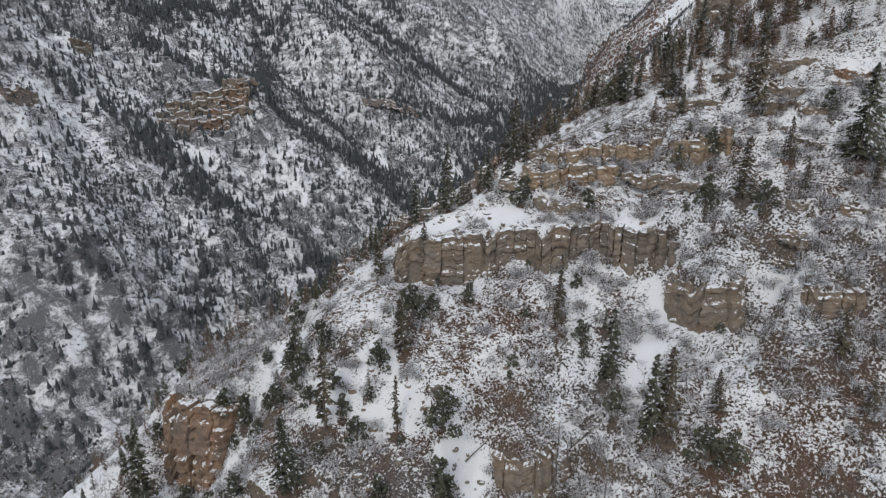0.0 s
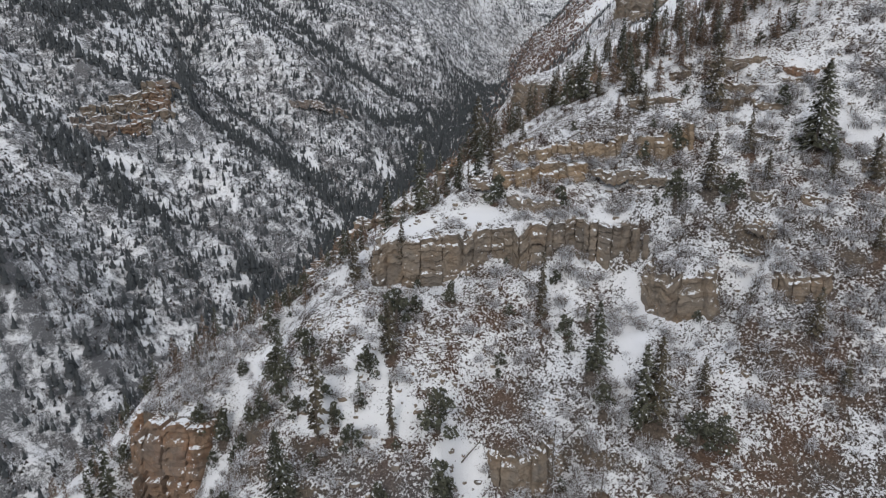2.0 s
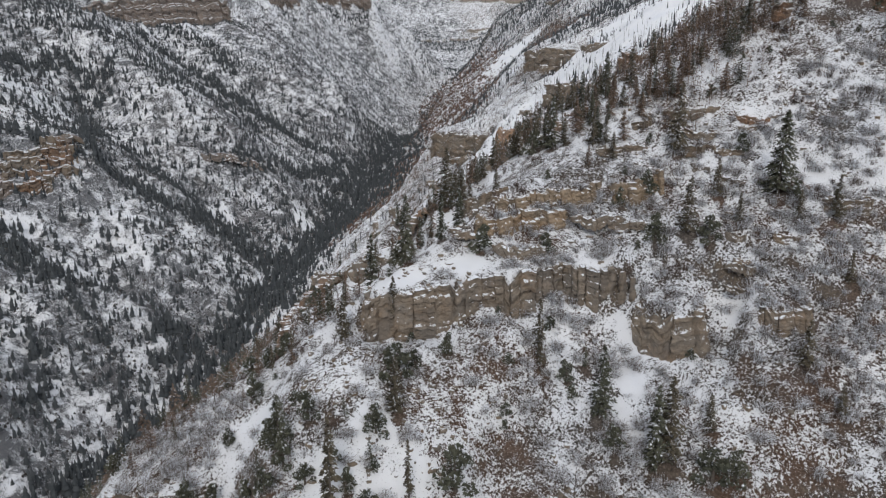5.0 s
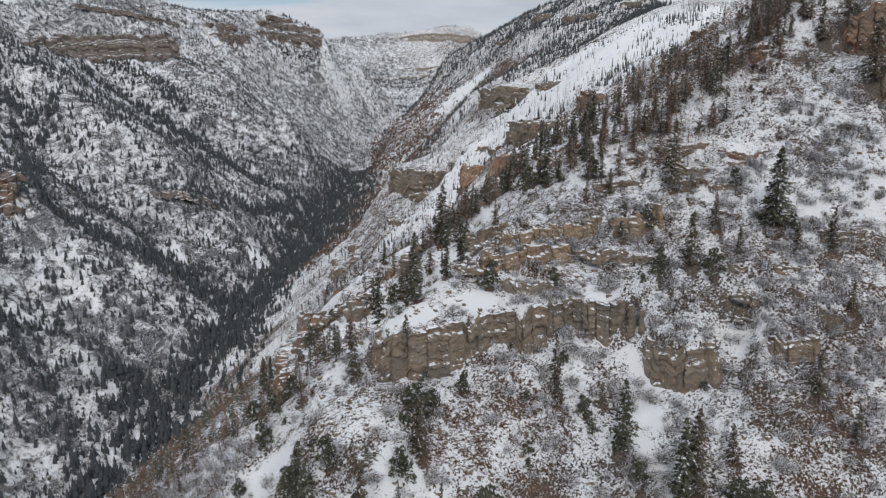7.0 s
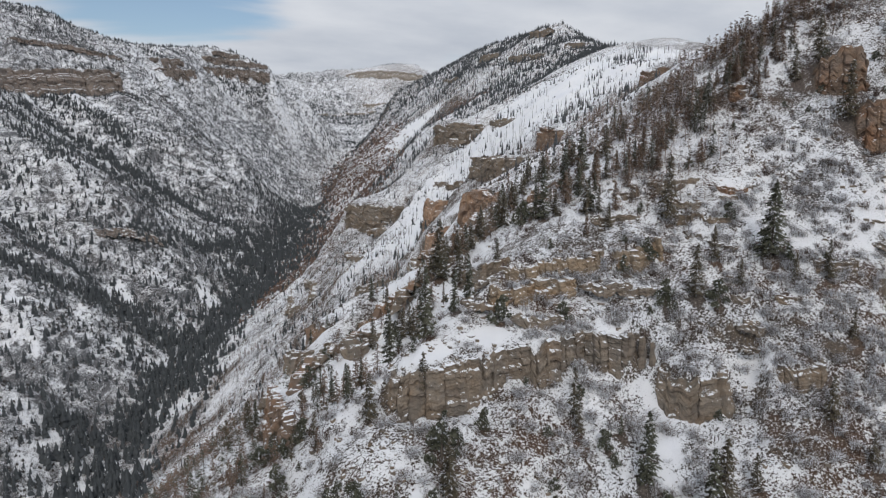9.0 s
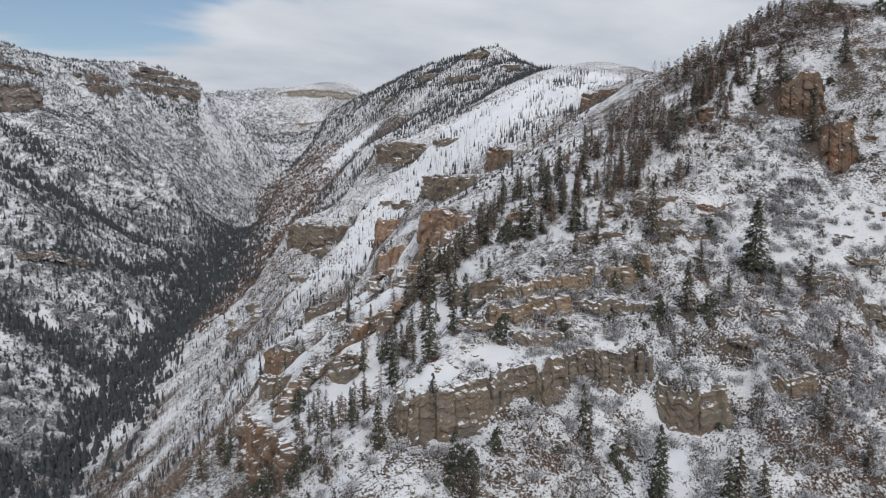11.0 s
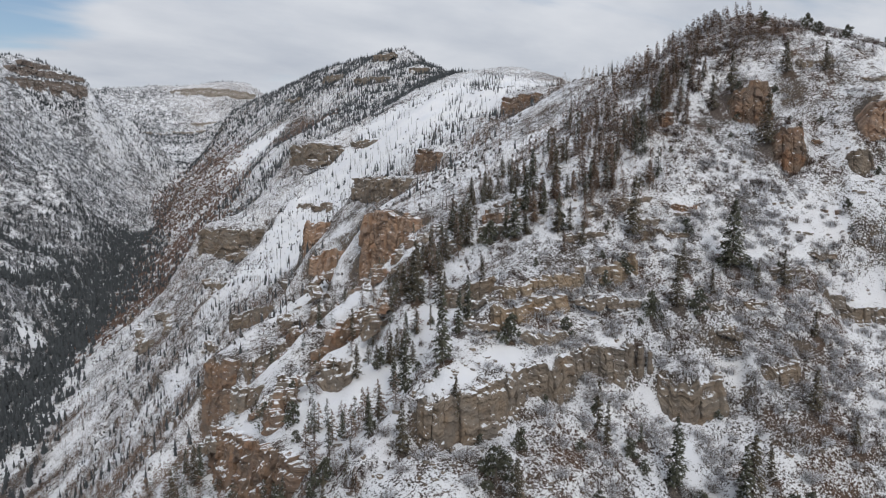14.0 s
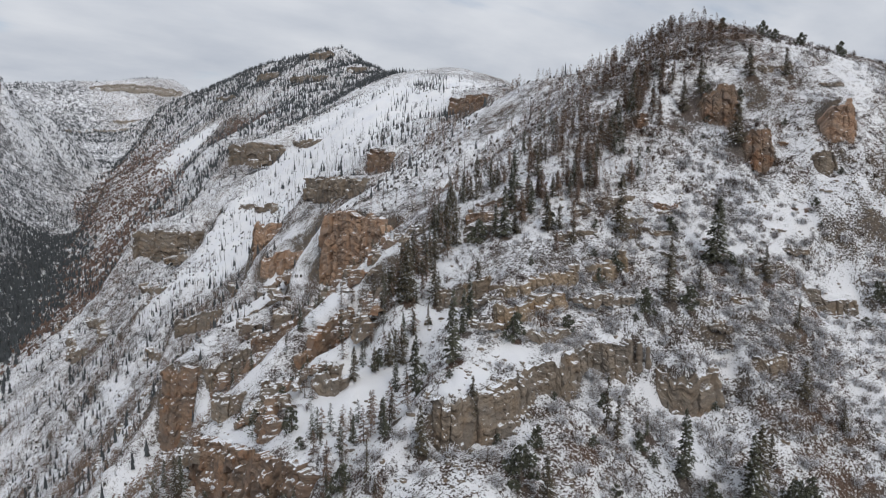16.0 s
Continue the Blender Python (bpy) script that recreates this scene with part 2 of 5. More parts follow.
bluff([(24, 153, 193.5), (29, 151.5, 194), (44, 149.5, 195.3), (52, 150, 197)], (2.5, 3, 3.4, 2.5), 0.9, "OCHRE_ROCK")  # upper band, top course
bluff([(50, 146, 196), (57, 144.3, 198), (63, 144, 199.5)], (4, 5, 4), 1.0, "OCHRE_ROCK")  # upper band, east end
bluff([(-63.5, 135, 141), (-58.5, 129, 142.3), (-52.5, 125.5, 143.5), (-44, 121.8, 145.5)], (14, 21, 20, 13), 1.6, "RED_ROCK")  # bluff at the toe
bluff([(63.5, 110, 178), (66, 107.3, 177.6), (70, 105.5, 178), (73, 106.5, 179)], (3, 5, 4.5, 2), 0.9, "TAN_ROCK")  # knuckle on the south face
bluff([(8, 101, 148), (12, 99.3, 149.6), (17, 98.8, 150), (23, 101, 150)], (4, 8.5, 8, 4), 1.0, "TAN_ROCK")  # low outcrop
bluff([(88, 113, 190.5), (93, 110, 190), (99, 105.5, 189.5)], (2.5, 3, 2.5), 0.8, "TAN_ROCK")  # ledge
bluff([(98, 107.5, 187), (102, 103.5, 187), (108, 99, 186.5)], (3, 4.5, 4), 0.9, "TAN_ROCK")  # ledge
bluff([(112, 125, 211.5), (118, 117.5, 210), (126, 110, 209.5)], (2, 2.6, 2.2), 0.8, "RED_ROCK")  # ledge
bluff([(84, 118, 196), (92, 113, 196.5)], (2, 2.2), 0.8, "TAN_ROCK")  # ledge
bluff([(126.5, 155, 243), (128.5, 151.8, 249), (131.5, 149.5, 251), (135, 147.7, 250), (138, 147, 246)], (6, 12, 16, 14, 6), 1.1, "RED_ROCK")  # red crag
bluff([(139.5, 119.8, 238), (141.5, 117, 243), (144.5, 114.8, 244.5), (148, 113.5, 240)], (5, 11, 13, 6), 1.1, "ORANGE_ROCK")  # tan crag
bluff([(121.5, 137.5, 231), (123.5, 134.8, 235), (126, 133, 236), (129, 131.8, 233)], (5, 11, 12, 6), 1.1, "RED_ROCK")  # lower red crag
bluff([(129.5, 119.5, 226), (131.5, 117, 228), (135, 115, 228)], (4, 7, 5), 1.0, "TAN_ROCK")  # dark crag
bluff([(108, 169, 239), (111, 166.5, 241), (114, 165, 241)], (3, 5, 3), 1.0, "RED_ROCK")  # crest rocks
bluff([(24, 176, 189.5), (26, 168, 191.5), (30, 162, 194)], (3, 5, 3), 1.0, "TAN_ROCK")  # rock beside the snow chute
bluff([(110.5, 363, 192), (112.2, 350.6, 198.5), (110.4, 333.6, 201), (108.2, 312, 199.4), (104.2, 288, 195.4)], (34, 42, 44, 40, 28), 2.2, "ORANGE_ROCK", 0.05)  # great red wall
bluff([(143.4, 498.4, 183.6), (155.8, 481.8, 184.6), (165.1, 461.1, 181.5)], (20, 20, 16), 2.2, "ORANGE_ROCK")  # wall beside it, upper tier
bluff([(133.9, 472.6, 158.4), (143.2, 459.0, 167.8), (149.9, 436.8, 168.2)], (18, 22, 14), 2.2, "ORANGE_ROCK")  # lower tier
bluff([(19, 354, 129), (22, 346, 134), (27, 339, 133), (34, 332, 130)], (26, 33, 28, 16), 1.9, "RED_ROCK")  # west bluff
bluff([(-15.5, 228, 156.4), (-12, 224.5, 157.6), (-8.5, 221, 158)], (4, 6, 4), 1.0, "TAN_ROCK", 0.3)  # middle ledge
bluff([(-8.5, 217, 154.5), (-5, 213.5, 155.5), (-1.5, 209.5, 155)], (3, 5, 4), 0.9, "RED_ROCK", 0.3)  # middle ledge
bluff([(-4.5, 219, 161), (-1, 214, 161.5), (3, 207.5, 160.5)], (3, 4.5, 3), 0.9, "TAN_ROCK", 0.3)  # middle ledge
bluff([(-20, 226, 146), (-22, 205, 151.5), (-24.5, 181, 157.5), (-26, 162, 162)], (15, 15, 14, 8), 1.3, "RED_ROCK")  # low bluff
bluff([(9.2, 218.5, 163.6), (16, 223.7, 170.2), (26.1, 226.6, 173.7), (36, 229.4, 176)], (10, 12, 10, 8), 1.2, "RED_ROCK")  # slanting red rib
bluff([(2.2, 199.2, 168.5), (5.8, 192, 170)], (4, 4), 1, "TAN_ROCK")  # small ledge
bluff([(319.2, 881.3, 256.4), (334.4, 843.8, 261.5), (352.7, 811.3, 252.4)], (26, 30, 22), 4, "TAN_ROCK")  # outcrop under the open snow
bluff([(176.8, 835.2, 155.1), (196.0, 805.9, 157.2), (222.3, 773.5, 149.1)], (28, 30, 18), 4, "TAN_ROCK")  # outcrop low on the east wall
bluff([(236, 477, 241), (237, 450, 237)], (16, 12), 2.5, "RED_ROCK")  # rim outcrop
bluff([(176, 471, 216), (175, 435, 218), (169.9, 401.5, 217.2)], (12, 14, 12), 2.5, "TAN_ROCK")  # bench outcrop
bluff([(401.9, 557.0, 296.9), (390.5, 507.3, 294.1)], (22.7, 17.0), 2.5, "TAN_ROCK")  # saddle outcrop
bluff([(-349, 1519, 366), (-292, 1590, 384), (-203, 1652, 394), (-102, 1709, 404)], (30, 50, 52, 46), 7, "RIM_ROCK")  # rimrock band
bluff([(-24, 1820, 424), (22, 1854, 428), (66, 1884, 430)], (20, 32, 26), 5, "RIM_ROCK")  # headland, lower course
bluff([(-30, 1848, 451), (4, 1878, 455), (40, 1906, 458)], (12, 22, 18), 5, "RIM_ROCK")  # headland, upper course
bluff([(120, 2058, 477), (160, 2076, 481), (204, 2090, 484), (246, 2102, 484), (280, 2110, 480)], (12, 24, 26, 27, 22), 5, "RIM_ROCK")  # butte
bluff([(142, 2092, 502), (172, 2106, 505), (206, 2118, 506)], (8, 13, 8), 4, "RIM_ROCK")  # butte, cap
def broken_outcrop(corners, rows, height, rocks, r):
    """A bulging outcrop of short broken courses between four corners: upper ends, then lower ends."""
    a, b, c, d = (np.array(p, float) for p in corners)
    for v, u0, u1 in rows:
        u = u0
        while u < u1:
            w = min(u1, u + r.uniform(0.2, 0.4))
            ends = []
            for q in (u, 0.5 * (u + w), w):
                vv = v + r.uniform(-0.05, 0.05) - 0.12 * (q - 0.5)
                ends.append((a + (b - a) * q) * (1 - vv) + (c + (d - c) * q) * vv)
            k = r.uniform(0.7, 1.2)
            bluff([tuple(p) for p in ends], (height * k * 0.6, height * k, height * k * 0.55), 4.2, r.choice(rocks), 0.35)
            u = w + r.uniform(-0.06, 0.03)


broken_outcrop([(-352, 910, 160), (-264, 938, 153), (-382, 850, 101), (-274, 868, 98)], [(0.06, 0.6, 0.92), (0.26, 0.34, 1.0), (0.46, 0.08, 1.05), (0.66, 0.06, 1.05), (0.86, 0.28, 0.95)], 19.0, ("TAN_ROCK", "RED_ROCK", "TAN_ROCK", "RIM_ROCK"), random.Random(31))  # west outcrop
bluff([(-448.0, 687.1, 162.6), (-442.8, 706.6, 161.3), (-431.1, 720.9, 152.2)], (16, 18, 8), 3, "RIM_ROCK")  # near west outcrop
bluff([(-476.2, 886.7, 207.8), (-460.1, 908.5, 200.8)], (16.1, 13.8), 3, "TAN_ROCK")  # small west outcrop
bluff([(-120.6, 1069.5, 115.5), (-78.0, 1087.9, 108.7), (-37.2, 1104.4, 86.4)], (7, 10, 8), 4, "RIM_ROCK", 0.9)  # knob outcrop
bluff([(930, 3500, 628), (1020, 3440, 640), (1104, 3380, 642), (1190, 3325, 634), (1260, 3290, 616)], (12, 32, 42, 40, 16), 9, "PALE_ROCK")  # far mesa rim

bluff([(-400, 1446, 327), (-351, 1519, 343), (-306, 1568, 351)], (24, 26, 20), 6, "RIM_ROCK")  # rimrock, lower course
bluff([(-278, 1653, 411), (-196, 1713, 425), (-114, 1749, 436)], (6, 9, 6), 4, "RIM_ROCK")  # rimrock, top course
bluff([(112, 2012, 451), (155, 2038, 455), (198, 2056, 457), (240, 2068, 457), (280, 2076, 454)], (14, 28, 34, 36, 30), 5, "RIM_ROCK")  # butte, lower course
bluff([(383.4, 535.7, 296.9), (389.1, 491.7, 298.3)], (19.9, 17.0), 2.5, "RED_ROCK")  # rocks below the saddle
bluff([(40, 300, 150), (58, 292, 160), (74, 284, 170)], (8, 10, 7), 1.6, "RED_ROCK")  # below the red wall
bluff([(30, 330, 132), (46, 322, 142), (60, 312, 150)], (8, 9, 6), 1.6, "TAN_ROCK")  # below the red wall
bluff([(62, 420, 115), (80, 405, 128), (96, 388, 140)], (10, 12, 8), 2.0, "TAN_ROCK")  # ledges beyond
bluff([(101.2, 538.5, 107.9), (115.7, 517.8, 118.2), (126.1, 497.1, 124.4)], (10, 12, 8), 2.2, "TAN_ROCK")  # ledges beyond


def off_bluffs(x, y, gap):
    """Whether a place lies clear of the named bluffs."""
    for top, hs, grain, rock, lean in NAMED:
        for a, b in zip(top, top[1:]):
            d = (b - a)[:2]
            t = min(1.0, max(0.0, float(np.dot((x - a[0], y - a[1]), d) / np.dot(d, d))))
            if math.hypot(x - a[0] - t * d[0], y - a[1] - t * d[1]) < gap + 0.16 * hs.max():
                return False
    return True


def ledges(count, box, length, height, grain, rocks, r, clear=()):
    """Short broken rock ledges that follow the contour of the slope."""
    made = tries = 0
    while made < count and tries < 40 * count:
        tries += 1
        x, y = r.uniform(box[0], box[1]), r.uniform(box[2], box[3])
        if not off_bluffs(x, y, 2.5 * grain) or any(math.hypot(x - cx, y - cy) < cr for cx, cy, cr in clear):
            continue
        h, ln, e = r.uniform(*height), r.uniform(*length), 5.0 * grain
        step, line = max(2.0 * grain, ln / 7), []
        for k in range(max(3, int(ln / step) + 1)):
            g = landform(np.array([x + e, x - e, x, x]), np.array([y, y, y + e, y - e]))
            gx, gy = (g[0] - g[1]) / (2 * e), (g[2] - g[3]) / (2 * e)
            gl = math.hypot(gx, gy)
            if gl < 0.25:
                break
            line.append((x, y, float(landform(np.array([x]), np.array([y]))[0]) + 0.45 * h))
            # downhill lies to the right of the way
            turn = r.uniform(-0.35, 0.35)
            dx, dy = gy / gl, -gx / gl
            x, y = x + step * (dx * math.cos(turn) - dy * math.sin(turn)), y + step * (dx * math.sin(turn) + dy * math.cos(turn))
        if len(line) < 3 or not off_bluffs(x, y, 1.5 * grain):
            continue
        hs = [h * r.uniform(0.6, 1.15) for _ in line]
        hs[0], hs[-1] = 0.4 * h, 0.4 * h
        bluff(line, hs, grain * r.uniform(0.8, 1.15), r.choice(rocks), r.uniform(0.18, 0.35))
        made += 1


NAMED = list(BLUFFS)
for top, hs, grain, rock, lean in NAMED:
    more = 0.03 if grain < 1.75 and hs.max() < 9 else (0.10 if grain < 6 else 0.04)
    size = np.hypot(np.diff(top[:, 0]), np.diff(top[:, 1])).sum()
    if 6 > grain > 1.5 and top[:, 1].min() > 270:  # no lower than the slope it stands on
        top[:, 2] = np.maximum(top[:, 2], landform(top[:, 0], top[:, 1]) - 0.2 * hs.max())
    for a, b in ((0, 1), (-1, -2)):
        d = top[a] - top[b]
        top[a, :2] += d[:2] / np.hypot(d[0], d[1]) * more * size
BLUFFS.clear()
ledge_rng = random.Random(31)
BOTH = ("TAN_ROCK", "RED_ROCK", "TAN_ROCK")
CHUTE = ((17, 173, 8), (4, 186, 6), (22, 186, 8), (14, 206, 6), (28, 170, 10), (48, 219, 10))
ledges(64, (-24, 62, 186, 276), (7, 22), (2.0, 5.5), 1.0, BOTH, ledge_rng, CHUTE)
ledges(60, (-22, 50, 190, 262), (4, 11), (0.8, 2.4), 0.6, BOTH, ledge_rng, CHUTE)
ledges(18, (14, 78, 139, 164), (6, 14), (0.9, 2.2), 0.7, ("TAN_ROCK",), ledge_rng)
ledges(16, (80, 160, 100, 160), (6, 14), (0.8, 2.0), 0.7, BOTH, ledge_rng)
ledges(9, (60, 84, 96, 132), (4, 9), (0.8, 1.8), 0.6, ("TAN_ROCK",), ledge_rng)
ledges(26, (10, 150, 285, 540), (14, 40), (3, 7), 1.8, BOTH, ledge_rng)
ledges(14, (70, 260, 560, 960), (30, 90), (4, 9), 3.0, ("TAN_ROCK",), ledge_rng)
ledges(5, (270, 420, 700, 960), (30, 70), (4, 8), 3.0, ("TAN_ROCK",), ledge_rng)
ledges(7, (660, 800, 1250, 1750), (50, 120), (9, 18), 5.0, ("TAN_ROCK",), ledge_rng)
ledges(4, (600, 1250, 2950, 3350), (120, 240), (10, 16), 7.0, ("PALE_ROCK",), ledge_rng)
MINOR = len(BLUFFS)
BLUFFS += NAMED


def lay_bluffs(x, y, z):
    """Lets the ground meet the head and the foot of every bluff."""
    for top, hs, grain, rock, lean in BLUFFS:
        reach = 1.6 * hs.max() + 2 if grain > 1.5 else min(1.6 * hs.max() + 2, 14)
        lo, hi = top[:, :2].min(0) - 2.5 * reach, top[:, :2].max(0) + 2.5 * reach
        near = np.nonzero((x > lo[0]) & (x < hi[0]) & (y > lo[1]) & (y < hi[1]))
        if not len(near[0]):
            continue
        px, py = x[near], y[near]
        best, side, zt, hh, over, gone = np.full(px.shape, 1e9), np.zeros(px.shape), np.zeros(px.shape), np.zeros(px.shape), np.zeros(px.shape), np.zeros(px.shape)
        run = np.concatenate([[0], np.cumsum(np.hypot(np.diff(top[:, 0]), np.diff(top[:, 1])))])
        ends = min(0.16 * run[-1], max(1.2 * grain, 0.35 * hs.max()))
        for k in range(len(top) - 1):
            a, b = top[k], top[k + 1]
            dx, dy = b[0] - a[0], b[1] - a[1]
            ln = math.hypot(dx, dy)
            t = ((px - a[0]) * dx + (py - a[1]) * dy) / ln ** 2
            tc = np.clip(t, 0, 1)
            d = np.hypot(px - a[0] - tc * dx, py - a[1] - tc * dy)
            s = ((px - a[0]) * dy - (py - a[1]) * dx) / ln
            sel = d < best
            best = np.where(sel, d, best)
            side = np.where(sel, s, side)
            zt = np.where(sel, a[2] + tc * (b[2] - a[2]), zt)
            hh = np.where(sel, hs[k] + tc * (hs[k + 1] - hs[k]), hh)
            end = (-t * ln if k == 0 else 0) + ((t - 1) * ln if k == len(top) - 2 else 0)
            over = np.where(sel, np.maximum(end, 0), over)
            gone = np.where(sel, run[k] + tc * ln, gone)
        w = np.exp(-(best / reach) ** 2) * np.exp(-(over / (0.35 * hs.max() + 0.6 * grain)) ** 2)
        # the step eases into a slope towards both ends
        ease = 0.9 * hh * np.clip(1.15 - np.minimum(gone, run[-1] - gone) / ends, 0, 1)
        drop = np.clip((side + 0.25 * grain + ease) / (0.75 * grain + 2 * ease), 0, 1)
        drop = drop * drop * (3 - 2 * drop)
        hh = hh * (1 + 0.35 * fbm(px, py, 7 * grain, 3, 61))
        aim = zt - hh * drop - 0.45 * np.maximum(side, 0) + 0.45 * np.maximum(-side, 0) - 0.25
        z[near] += (aim - z[near]) * w
    return z



def ground_height(x, y):
    """Height of the ground, with hummocks, ledges and rills."""
    x, y = np.asarray(x, float), np.asarray(y, float)
    z = landform(x, y)
    far = smooth(250, 900, np.hypot(x + 30, y - 10))
    z = z + far * (9 * ridged(x, y, 150, 4, 3) + 3.0 * fbm(x, y, 40, 2, 40) * smooth(2600, 1200, np.hypot(x, y)))
    z = z + 26 * ridged(x, y, 420, 3, 7) * smooth(2450, 2900, y) * smooth(600, 520, z)
    west = smooth(40, -120, x - np.interp(y, VALLEY_Y, VALLEY_X)) * smooth(2300, 1800, y)
    a, b = (x - 0.9 * y) / 1.345, (0.9 * x + y) / 1.345
    z = z + west * (13 * ridged(b + 14 * fbm(x, y, 120, 2, 91), a * 0.22, 95, 3, 93) + 3.5 * ridged(b, a * 0.4, 26, 2, 97))
    near = 1 - far
    z = z + near * (1.1 * fbm(x, y, 16, 4, 11) + 0.5 * ridged(x, y, 6, 3, 21))
    # bedded ledges
    warp = z + 3.0 * fbm(x, y, 60, 3, 31)
    step = np.where(far > 0.5, 16.0, 4.2)
    ph = warp / step
    fr = ph - np.floor(ph)
    ledge = (smooth(0.25, 0.75, fr) - fr) * step
    spur = np.exp(-(((x - 10) / 60) ** 2 + ((y - 235) / 50) ** 2) ** 2)
    amount = np.maximum(smooth(-0.1, 0.5, fbm(x, y, 45, 3, 71)), 0.9 * spur) * (0.75 * near + 0.5 * far * smooth(2700, 2300, y))
    z = z + ledge * amount
    shape = z.shape
    return lay_bluffs(x.ravel(), y.ravel(), z.ravel()).reshape(shape)

# ---- materials ----


def material(name):
    m = bpy.data.materials.new(name)
    m.use_nodes = True
    nt = m.node_tree
    nt.nodes.clear()
    out = nd(nt, "ShaderNodeOutputMaterial")
    bsdf = nd(nt, "ShaderNodeBsdfPrincipled", Roughness=0.9)
    bsdf.inputs["Specular IOR Level"].default_value = 0.25
    nt.links.new(bsdf.outputs[0], out.inputs[0])
    return m, nt, bsdf


def noise_tex(nt, co, scale, detail=4.0, rough=0.55, distortion=0.0):
    n = nd(nt, "ShaderNodeTexNoise", Scale=scale, Detail=detail, Roughness=rough, Distortion=distortion)
    nt.links.new(co, n.inputs["Vector"])
    return n.outputs[0]


def ramp(nt, fac, *stops):
    r = nd(nt, "ShaderNodeValToRGB")
    els = r.color_ramp.elements
    while len(els) < len(stops):
        els.new(0.5)
    for e, (p, c) in zip(els, stops):
        e.position, e.color = p, (*c, 1)
    nt.links.new(fac, r.inputs[0])
    return r.outputs[0]


def blend(nt, fac, a, b):
    m = nd(nt, "ShaderNodeMix", data_type="RGBA")
    for sock, v in ((0, fac), (6, a), (7, b)):
        if isinstance(v, tuple):
            m.inputs[sock].default_value = (*v, 1)
        elif isinstance(v, float):
            m.inputs[sock].default_value = v
        else:
            nt.links.new(v, m.inputs[sock])
    return m.outputs[2]


def maths(nt, op, a, b=0.0, c=0.0):
    m = nd(nt, "ShaderNodeMath", operation=op)
    for k, v in enumerate((a, b, c)):
        if isinstance(v, (int, float)):
            m.inputs[k].default_value = v
        else:
            nt.links.new(v, m.inputs[k])
    return m.outputs[0]


def step_range(nt, v, lo, hi):
    m = nd(nt, "ShaderNodeMapRange", interpolation_type="SMOOTHSTEP")
    m.inputs["From Min"].default_value, m.inputs["From Max"].default_value = lo, hi
    nt.links.new(v, m.inputs[0])
    return m.outputs[0]


def bump(nt, bsdf, height, strength, distance):
    b = nd(nt, "ShaderNodeBump", Strength=strength, Distance=distance)
    nt.links.new(height, b.inputs["Height"])
    nt.links.new(b.outputs[0], bsdf.inputs["Normal"])


SNOW = (0.80, 0.82, 0.85)


